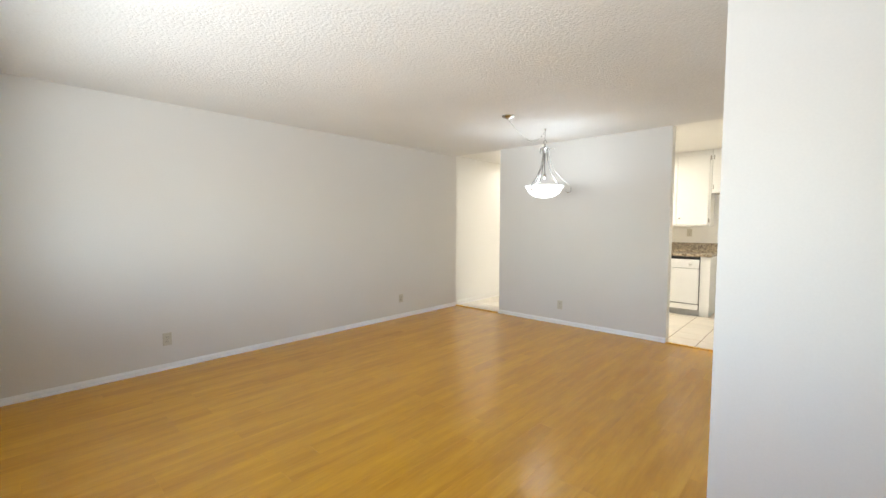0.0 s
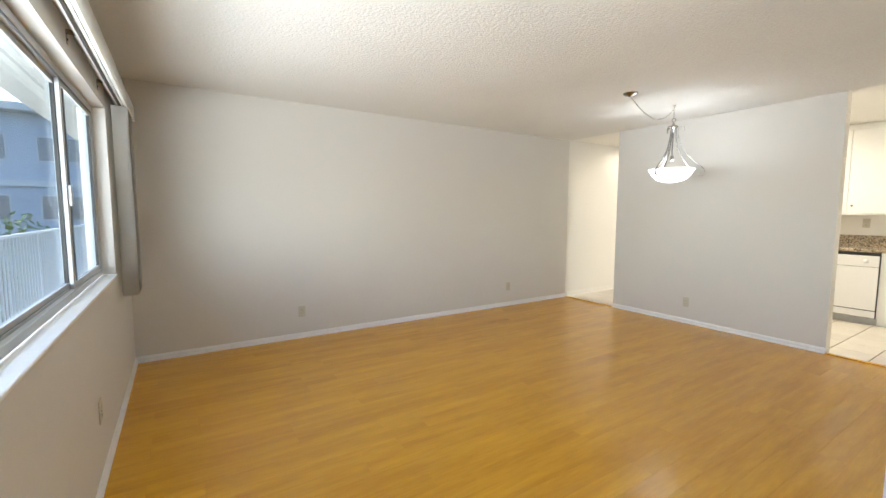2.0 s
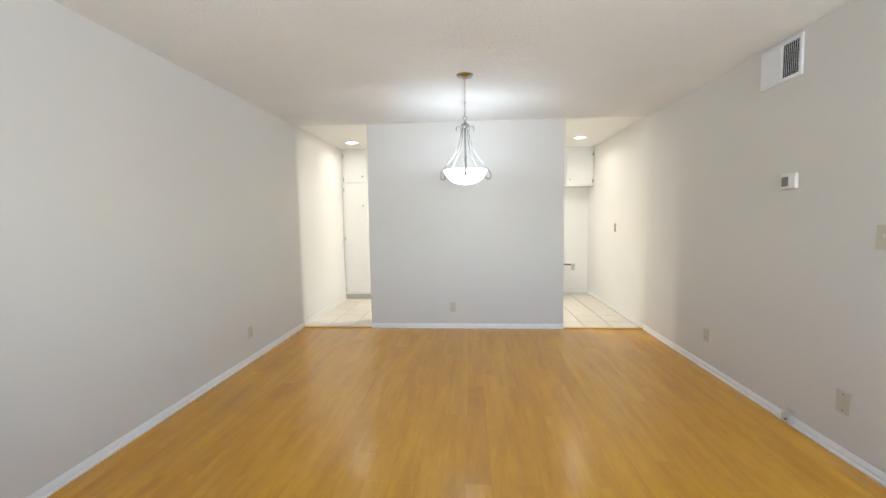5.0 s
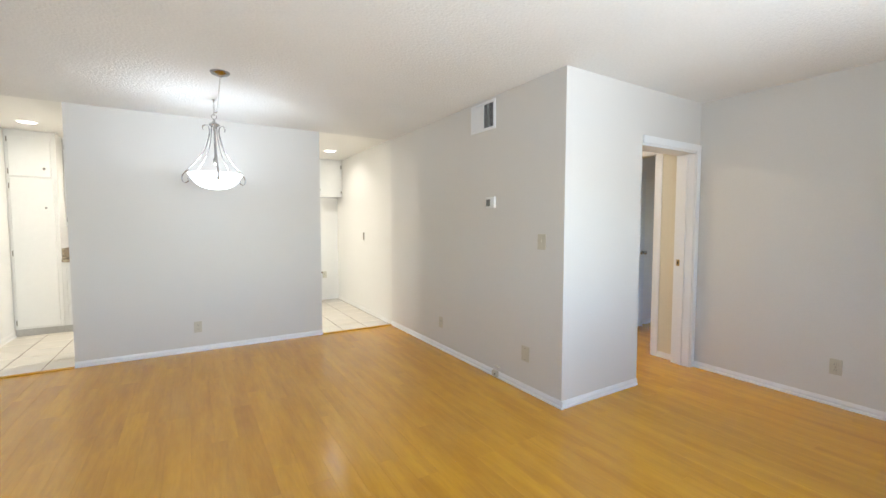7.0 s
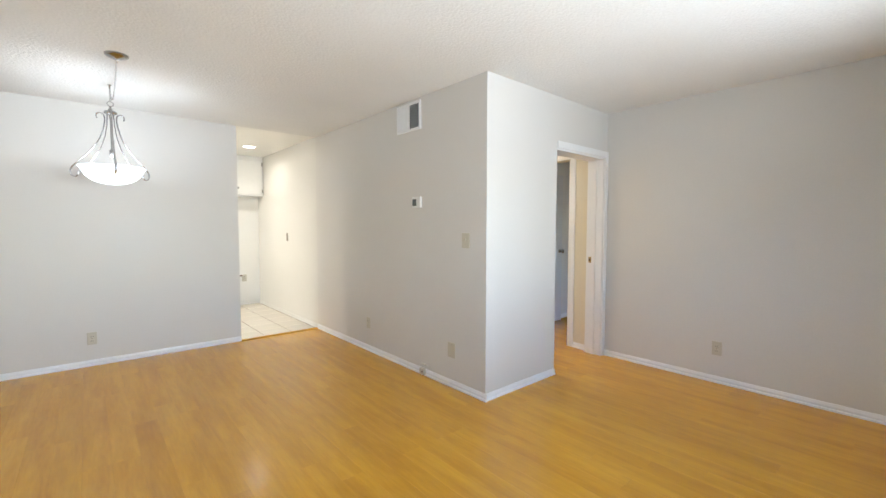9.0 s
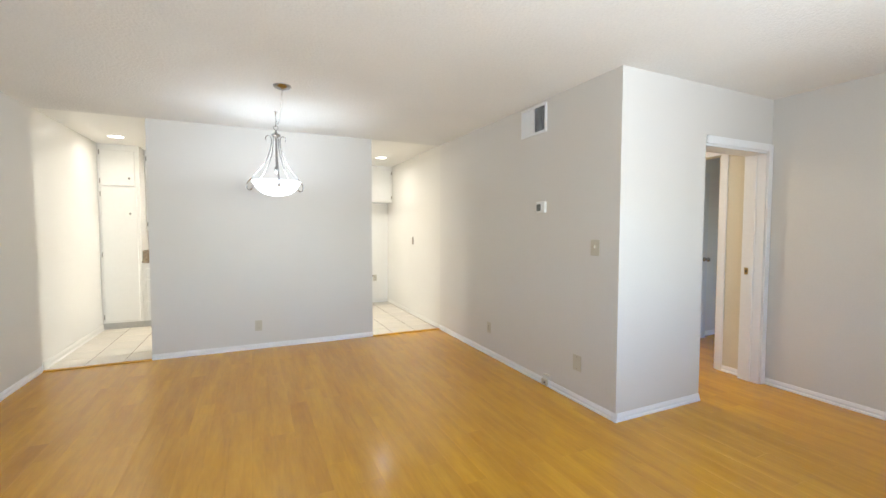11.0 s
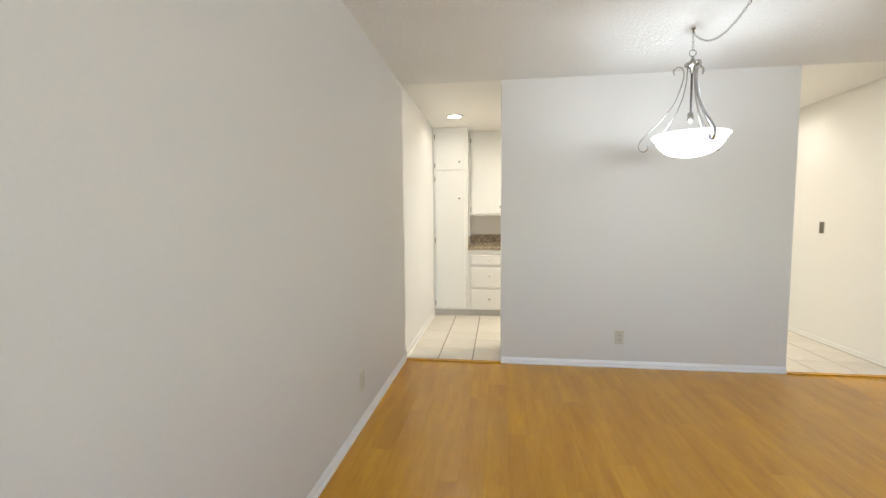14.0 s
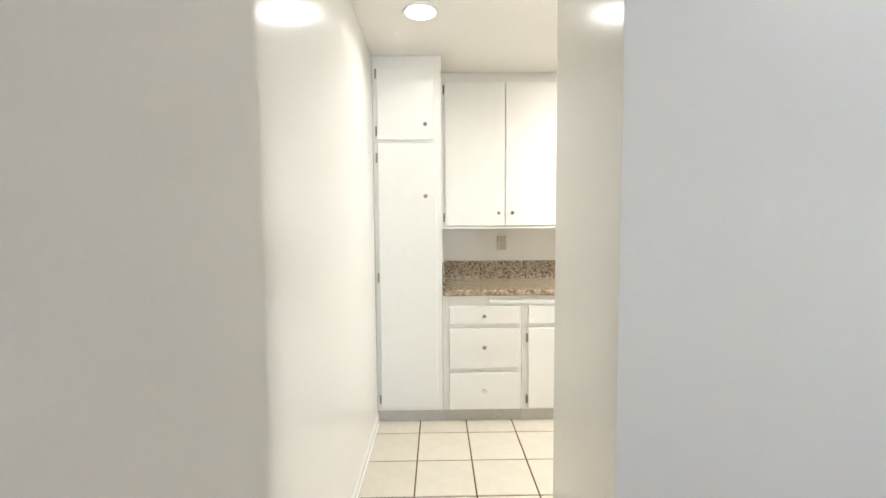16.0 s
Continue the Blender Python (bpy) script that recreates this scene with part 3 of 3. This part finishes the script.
def switch():
    t = thing("light_switch", (0, 0, 0), "almond plastic light switch on the greige wall", "light switch")
    part("plate", boxed(-0.042, 0.042, -0.006, 0, -0.059, 0.059, bevel=0.003), BEIGE, t)
    part("toggle", boxed(-0.005, 0.005, -0.016, -0.005, -0.004, 0.016, bevel=0.002), BEIGE, t)
    for z in (-0.03, 0.03):
        part("screw", boxed(-0.003, 0.003, -0.008, -0.005, z - 0.003, z + 0.003, bevel=0.001), BEIGE, t)
    t.matrix_basis = pose(W, -2.75, 1.207, 0, 0, -90)


switch()


def thermostat():
    t = thing("thermostat", (0, 0, 0), "small white thermostat with a grey display", "thermostat")
    part("body", boxed(-0.06, 0.06, -0.022, 0, -0.048, 0.048, bevel=0.005), WHITE_PLASTIC, t)
    part("display", boxed(-0.05, 0.006, -0.0235, -0.021, -0.032, 0.028, bevel=0.001), SCREEN, t, "dark grey display window")
    for k in range(2):
        part("button", boxed(0.03, 0.05, -0.024, -0.021, -0.03 + 0.035 * k, -0.012 + 0.035 * k, bevel=0.002), WHITE_PLASTIC, t)
    t.matrix_basis = pose(W, -2.134, 1.53, 0, 0, -90)


thermostat()


def vent():
    t = thing("air_vent", (0, 0, 0), "white metal air vent grille with two louvred panels", "vent")
    w, h = 0.178, 0.125
    for b in ((-w, w, h - 0.022, h), (-w, w, -h, -h + 0.022), (-w, -w + 0.022, -h + 0.022, h - 0.022), (w - 0.022, w, -h + 0.022, h - 0.022), (-0.012, 0.012, -h + 0.022, h - 0.022)):
        part("frame", boxed(b[0], b[1], -0.014, 0, b[2], b[3], bevel=0.003), TRIM, t)
    # flat near-black sheet in place of the shade inside the duct
    part("duct_opening", boxed(-w + 0.022, w - 0.022, -0.002, -0.0005, -h + 0.022, h - 0.022), DUCT, t, "near-black sheet for the shaded duct behind the louvres")
    for side, turn in ((-1, 1), (1, -1)):
        # fewer louvres on the right, so its gaps look more shaded
        count = 14 if side < 0 else 9
        for i in range(count):
            x = side * 0.084 + (i - (count - 1) / 2) * 0.1414 / count
            bm = boxed(-0.0008, 0.0008, -0.0055, 0.0055, -h + 0.023, h - 0.023)
            bmesh.ops.rotate(bm, verts=bm.verts, matrix=Matrix.Rotation(radians(52 * side), 3, "Z"))
            bmesh.ops.translate(bm, verts=bm.verts, vec=(x, -0.0085, 0))
            part("louvre", bm, TRIM, t)
    t.matrix_basis = pose(W, -2.008, 2.292, 0, 0, -90)


vent()


def junction_box():
    t = thing("cable_box", (0, 0, 0), "small beige cable jack box on the baseboard", "cable box")
    part("body", boxed(-0.032, 0.032, -0.045, -0.0195, -0.024, 0.03, bevel=0.004), BEIGE, t)
    part("jack", turned(bmesh.new(), [(0.006, 0), (0.006, 0.008), (0.0, 0.009)], (0.012, -0.044, 0.004), 12, "Y"), SLOT, t)
    part("back_plate", boxed(-0.032, 0.032, -0.021, 0.0, 0.055, 0.06), BEIGE, t)
    t.matrix_basis = pose(W, -2.24, 0.04, 0, 0, -90)


junction_box()


def pull_plate():
    t = thing("wall_pull", (0, 0, 0), "small dark metal plate on the cream kitchen wall", "wall plate")
    part("plate", boxed(-0.03, 0.03, -0.005, 0, -0.058, 0.058, bevel=0.002), BRONZE, t)
    part("recess", boxed(-0.016, 0.016, -0.0062, -0.0045, -0.04, 0.04), BRONZE, t)
    t.matrix_basis = pose(W, 1.03, 1.162, 0, 0, -90)


pull_plate()


# ---- kitchen ----
FY, UY = 1.76, 2.06


def knob(x, y, z, parent):
    return part("knob", turned(bmesh.new(), [(0.007, 0), (0.007, 0.003), (0.005, 0.006), (0.005, 0.014), (0.011, 0.018), (0.0135, 0.023), (0.011, 0.028), (0.0, 0.03)], (x, y, z), 14, "Y"), NICKEL, parent, "small brushed metal knob", True)


def hinge(x, y, z, parent):
    h = part("hinge", boxed(x - 0.011, x - 0.001, y - 0.006, y, z - 0.032, z + 0.032, bevel=0.002), BRONZE, parent, "exposed dull metal hinge")
    part("hinge_barrel", tube(bmesh.new(), [(x, y - 0.012, z - 0.026), (x, y - 0.012, z + 0.026)], 0.005, 8), BRONZE, h)


def front(name, x0, x1, z0, z1, y, parent, label=""):
    return part(name, boxed(x0, x1, y - 0.02, y - 0.001, z0, z1, bevel=0.005), CABINET, parent, label)


def pantry():
    t = thing("pantry_cabinet", (0.23, FY, 0), "tall white painted pantry cabinet with slab doors", "cabinet")
    part("body", boxed(0.002, 0.449, FY, KB - 0.001, 0.085, KH - 0.002), CABINET, t)
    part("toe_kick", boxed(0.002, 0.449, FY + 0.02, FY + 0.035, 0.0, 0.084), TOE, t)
    a = front("door", 0.03, 0.40, 1.908, 2.365, FY, t)
    b = front("door", 0.03, 0.415, 0.105, 1.888, FY, t)
    knob(0.344, FY - 0.02, 2.004, a)
    knob(0.343, FY - 0.02, 1.539, b)
    for z in (2.335, 1.966):
        hinge(0.028, FY, z, a)
    for z in (1.795, 1.0, 0.165):
        hinge(0.028, FY, z, b)


def base_unit(x0, x1, drawers, hinge_left=True):
    t = thing("base_cabinet", ((x0 + x1) / 2, FY, 0), "white base cabinet with three drawers" if drawers else "white base cabinet with a drawer over a door", "cabinet", "kitchen base cabinets")
    part("body", boxed(x0 + 0.001, x1 - 0.001, FY, KB - 0.001, 0.085, 0.873), CABINET, t)
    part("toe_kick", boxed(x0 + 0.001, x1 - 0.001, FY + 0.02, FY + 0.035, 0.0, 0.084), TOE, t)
    a, b = x0 + 0.042, x1 - 0.022
    d = front("drawer_front", a, b, 0.680, 0.803, FY, t)
    knob((a + b) / 2, FY - 0.02, 0.74, d)
    if drawers:
        for z0, z1 in ((0.378, 0.652), (0.092, 0.347)):
            d = front("drawer_front", a, b, z0, z1, FY, t)
            knob((a + b) / 2, FY - 0.02, (z0 + z1) / 2 + 0.012, d)
    else:
        d = front("door", a, b, 0.095, 0.652, FY, t)
        knob(b - 0.05 if hinge_left else a + 0.05, FY - 0.02, 0.58, d)
        for z in (0.582, 0.158):
            hinge(a - 0.002, FY, z, d)
    return t


pantry()
base_unit(0.45, 0.985, True)
base_unit(0.973 + 0.013, 1.50, False)
base_unit(1.50, 2.01, False)
base_unit(2.01, 2.53, False)


def pull_board():
    t = thing("pull_out_board", (1.0, FY, 0.82), "white slide-out cutting board front under the worktop", "cutting board")
    part("board_edge", boxed(0.768, 1.28, FY - 0.022, FY - 0.001, 0.822, 0.846, bevel=0.003), CABINET, t)


pull_board()


def dishwasher():
    x0, x1 = 2.535, 3.145
    t = thing("dishwasher", ((x0 + x1) / 2, FY, 0), "white built-in dishwasher with black edge trim", "dishwasher")
    part("tub", boxed(x0, x1, FY, KB - 0.01, 0.09, 0.872), BLACK, t, "black edge behind the door")
    part("door", boxed(x0 + 0.004, x1 - 0.008, FY - 0.025, FY - 0.001, 0.185, 0.70, bevel=0.005), APPLIANCE, t)
    c = part("control_panel", boxed(x0 + 0.004, x1 - 0.008, FY - 0.03, FY - 0.001, 0.704, 0.835, bevel=0.005), APPLIANCE, t)
    part("dial", turned(bmesh.new(), [(0.026, 0), (0.024, 0.012), (0.0, 0.014)], (x1 - 0.12, FY - 0.03, 0.77), 20, "Y"), APPLIANCE, c, smooth=True)
    part("lower_panel", boxed(x0 + 0.004, x1 - 0.008, FY - 0.02, FY - 0.001, 0.095, 0.175, bevel=0.003), APPLIANCE, t)
    part("toe_kick", boxed(x0, x1, FY + 0.05, FY + 0.06, 0.0, 0.088), CONCRETE, t, "grey recessed toe kick")
    e = thing("end_panel", (3.21, FY, 0), "white painted end panel beside the dishwasher", "cabinet panel")
    part("panel", boxed(3.147, 3.27, FY, KB - 0.001, 0.085, 0.873), CABINET, e)
    part("toe_kick", boxed(3.147, 3.26, FY + 0.05, KB - 0.001, 0.0, 0.084), CABINET, e)


dishwasher()


def worktop():
    t = thing("worktop", (1.8, FY, 0.875), "speckled brown granite worktop with backsplash", "worktop")
    part("slab", boxed(0.452, 3.29, FY - 0.03, KB - 0.024, 0.875, 0.913, bevel=0.008), GRANITE, t)
    part("backsplash", boxed(0.472, 3.29, KB - 0.022, KB - 0.001, 0.9, 1.055, bevel=0.003), GRANITE, t)
    part("side_splash", boxed(0.451, 0.470, FY + 0.02, KB - 0.001, 0.914, 1.045, bevel=0.003), GRANITE, t)


worktop()


def wall_unit(x0, x1, z0, hinge_right=False, two=True):
    t = thing("wall_cabinet", ((x0 + x1) / 2, UY, z0), "white painted wall cabinet with slab doors", "cabinet", "kitchen wall cabinets")
    part("body", boxed(x0 + 0.001, x1 - 0.001, UY, KB - 0.001, z0, KH - 0.002), CABINET, t)
    part("bottom_rail", boxed(x0 + 0.001, x1 - 0.001, UY - 0.012, UY - 0.0005, z0, z0 + 0.014, bevel=0.002), CABINET, t)
    m = (x0 + x1) / 2
    for a, b, right in ((x0 + 0.027, m - 0.003, False), (m + 0.003, x1 - 0.027, True)):
        d = front("door", a, b, z0 + 0.02, 2.378, UY, t)
        knob(a + 0.047 if right else b - 0.047, UY - 0.02, z0 + 0.115, d)
        for z in (2.327, z0 + 0.085):
            hx = b + 0.012 if right else a - 0.002
            hinge(hx, UY, z, d)


wall_unit(0.45, 1.385, 1.32)
wall_unit(1.385, 2.29, 1.32)
wall_unit(2.29, 3.195, 1.32)
wall_unit(3.197, 4.085, 1.81)


def pipe():
    t = thing("water_pipe", (3.5, KB, 0.52), "thin brown water pipe along the cream wall", "pipe")
    part("tube", tube(bmesh.new(), [(3.275, KB - 0.02, 0.515), (3.5, KB - 0.02, 0.505), (3.80, KB - 0.02, 0.492)], 0.007, 8), COPPER, t)
    part("valve", tube(bmesh.new(), [(3.64, KB - 0.02, 0.499), (3.80, KB - 0.02, 0.492)], 0.012, 10), COPPER, t)
    part("clip", boxed(3.40, 3.415, KB - 0.03, KB, 0.497, 0.52), COPPER, t)


pipe()


def recessed_light(x, y):
    t = thing("recessed_light", (x, y, KH), "round recessed ceiling light, lit warm white", "ceiling light", "kitchen recessed lights")
    part("trim_ring", turned(bmesh.new(), [(0.078, 0), (0.095, 0), (0.094, -0.004), (0.08, -0.007), (0.078, -0.004), (0.078, 0)], (x, y, KH), 32), TRIM, t, smooth=True)
    part("lens", turned(bmesh.new(), [(0.077, 0), (0.077, -0.003), (0.0, -0.004)], (x, y, KH), 32), LENS, t, "glowing frosted lens")


# left and right fixtures, plus one added out of view over the middle lamp
for lx, ly in CANS:
    recessed_light(lx, ly)


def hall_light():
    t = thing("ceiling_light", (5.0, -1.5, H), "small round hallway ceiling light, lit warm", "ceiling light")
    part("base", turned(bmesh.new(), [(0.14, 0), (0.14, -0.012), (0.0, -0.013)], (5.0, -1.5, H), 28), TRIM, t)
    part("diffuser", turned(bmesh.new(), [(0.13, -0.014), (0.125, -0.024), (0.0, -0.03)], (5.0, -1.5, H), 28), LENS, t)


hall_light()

for x0, x1 in ((0.0, 0.863), (3.16, W)):
    th = thing("threshold_strip", ((x0 + x1) / 2, 0, 0), "golden wooden threshold strip between laminate and tiles", "threshold", "kitchen thresholds")
    part("strip", boxed(x0 + 0.002, x1 - 0.002, -0.025, 0.022, 0.0, 0.011, bevel=0.004), LAMINATE, th)


# ---- outside the window ----
structure("ground", [(-400, 400, -400, 400, -3.3, -3.0)], GROUND, "courtyard ground below the window", "ground")
structure("walkway", [(-16, 9, -7.1, WY - 0.142, -0.35, -0.17)], CONCRETE, "pale concrete walkway outside the window", "walkway")


# unseen slab, added so direct sun reaches the walkway but not the room
structure("sun_shield_overhang", [(-16, 9, -6.5, WY - 0.142, H + 0.05, H + 0.2)], CONCRETE, "unseen eave added to keep the sun out of the window", "eave")


def railing():
    t = thing("railing", (-4, -6.95, -0.17), "white painted metal balustrade along the walkway", "railing")
    part("top_rail", boxed(-16, 6, -6.975, -6.925, 0.99, 1.03, bevel=0.006), RAIL, t)
    part("bottom_rail", boxed(-16, 6, -6.965, -6.935, -0.08, -0.05), RAIL, t)
    me = None
    for i in range(120):
        x = -10.0 + 0.13 * i
        if me is None:
            ob = part("baluster", boxed(-0.01, 0.01, -6.96, -6.94, -0.05, 0.99), RAIL, t)
            me = ob.data
            o = Vector(t.location)
        else:
            ob = new("baluster", me)
            ob.parent = t
        ob.location = (x, 0, 0)
    for x in (-15.9, -12, -8, -4, 0, 4):
        part("post", boxed(x - 0.025, x + 0.025, -6.975, -6.925, -0.17, 0.99), RAIL, t)


railing()


def apartment_wing():
    t = thing("apartment_building", (-20, -18, -3.0), "blue grey stucco apartment wing with sliding windows", "building")
    part("wall", boxed(-30, -20, -34, -7.4, -3.0, 5.4), STUCCO, t)
    part("roof", boxed(-30.4, -19.4, -34.4, -7.0, 5.4, 5.75, bevel=0.05), RAIL, t, "flat pale roof edge")
    part("floor_band", boxed(-20, -19.88, -34, -7.4, 2.35, 2.6), RAIL, t)
    for y in (-9.2, -11.9, -14.6, -17.5, -20.5):
        for z in (0.9, 3.4):
            w = part("window", boxed(-20.02, -19.97, y - 0.9, y + 0.9, z, z + 1.1), RAIL, t)
            part("pane", boxed(-19.969, -19.95, y - 0.84, y - 0.03, z + 0.06, z + 1.04), DARK_PANE, w)
            part("pane", boxed(-19.969, -19.95, y + 0.03, y + 0.84, z + 0.06, z + 1.04), DARK_PANE, w)


apartment_wing()


def shrub(x, y, z, s):
    rng = random.Random(4)
    t = thing("shrub", (x, y, z), "leafy green shrub in the courtyard", "shrub")
    bm = bmesh.new()
    for k in range(7):
        a = k * 0.9
        tube(bm, [(x, y, z), (x + 0.2 * s * math.cos(a), y + 0.2 * s * math.sin(a), z + 0.9 * s), (x + 0.6 * s * math.cos(a), y + 0.6 * s * math.sin(a), z + 1.9 * s)], 0.03 * s, 6)
    part("trunk", bm, BARK, t)
    verts, faces = [], []
    for k in range(1400):
        d = Vector((rng.gauss(0, 1), rng.gauss(0, 1), rng.gauss(0, 1))).normalized() * (rng.random() ** 0.4) * s
        p = Vector((x, y, z + 1.7 * s)) + Vector((d.x * 0.9, d.y * 0.9, d.z * 1.2))
        u = Vector((rng.gauss(0, 1), rng.gauss(0, 1), rng.gauss(0, 1))).normalized()
        v = u.orthogonal().normalized()
        n0 = len(verts)
        verts += [p - u * 0.1, p + v * 0.04, p + u * 0.1, p - v * 0.04]
        faces.append((n0, n0 + 1, n0 + 2, n0 + 3))
    me = bpy.data.meshes.new("crown")
    me.from_pydata([q - Vector(t.location) for q in verts], [], faces)
    me.materials.append(LEAF)
    ob = new("crown", me)
    ob.parent = t


shrub(-9.5, -8.6, -3.0, 1.5)


# ---- floor pieces ----
def plank_mesh(w, ln):
    """One plank, its long edges eased, top at z 0."""
    e, x, y = 0.0004, w / 2 - 0.0001, ln / 2 - 0.0001
    v = [(-x, -y, -0.0118), (x, -y, -0.0118), (x, y, -0.0118), (-x, y, -0.0118), (-x, -y, -e), (x, -y, -e), (x, y, -e), (-x, y, -e), (-x + e, -y + e, 0), (x - e, -y + e, 0), (x - e, y - e, 0), (-x + e, y - e, 0)]
    f = [(3, 2, 1, 0)] + [(a + k, a + (k + 1) % 4, a + 4 + (k + 1) % 4, a + 4 + k) for a in (0, 4) for k in range(4)] + [(8, 9, 10, 11)]
    me = bpy.data.meshes.new("plank")
    me.from_pydata(v, [], f)
    me.materials.append(LAMINATE)
    return me


PLANKS = {}


def lay(x0, x1, y0, y1, rng, width=0.127, length=1.21):
    n = round((x1 - x0) / width)
    w = (x1 - x0) / n
    for i in range(n):
        first_cut = y0 + rng.choice((0.15, 0.35, 0.55, 0.75, 0.95)) * length
        cuts = [y0]
        while first_cut < y1 - 0.08:
            cuts.append(first_cut)
            first_cut += length
        cuts.append(y1)
        for a, b in zip(cuts, cuts[1:]):
            key = (round(w, 4), round(b - a, 3))
            if key not in PLANKS:
                PLANKS[key] = plank_mesh(w, b - a)
            ob = new("plank", PLANKS[key])
            ob.parent = floor
            ob.location = (x0 + (i + 0.5) * w, (a + b) / 2, 0)


rng = random.Random(7)
lay(0, W, WY, 0, rng)
lay(W, X3, WY, CY, rng)
lay(X2, X3, CY, -1.2, rng)
lay(X3, 7.9, -2.56, -1.70, rng, 0.14, 1.8)

tile_me = {}
P, G = 0.315, 0.008


def tile(x0, x1, y0, y1):
    key = (round(x1 - x0, 3), round(y1 - y0, 3))
    if key not in tile_me:
        hx, hy, e = (x1 - x0) / 2 - G / 2, (y1 - y0) / 2 - G / 2, 0.0025
        v = [(sx * hx, sy * hy, z) for z in (-0.004, -0.0015) for sx, sy in ((-1, -1), (1, -1), (1, 1), (-1, 1))] + [(sx * (hx - e), sy * (hy - e), 0) for sx, sy in ((-1, -1), (1, -1), (1, 1), (-1, 1))]
        f = [(3, 2, 1, 0)] + [(a + k, a + (k + 1) % 4, a + 4 + (k + 1) % 4, a + 4 + k) for a in (0, 4) for k in range(4)] + [(8, 9, 10, 11)]
        me = bpy.data.meshes.new("tile")
        me.from_pydata(v, [], f)
        me.materials.append(TILE)
        tile_me[key] = me
    ob = new("tile", tile_me[key])
    ob.parent = kitchen_floor
    ob.location = ((x0 + x1) / 2, (y0 + y1) / 2, 0)


for i in range(-1, 14):
    for j in range(-1, 8):
        x0, y0 = max(0, 0.292 + i * P), max(0.0, 0.039 + j * P)
        x1, y1 = min(W, 0.292 + (i + 1) * P), min(KB, 0.039 + (j + 1) * P)
        if x1 - x0 > 0.02 and y1 - y0 > 0.02:
            tile(x0, x1, y0, y1)
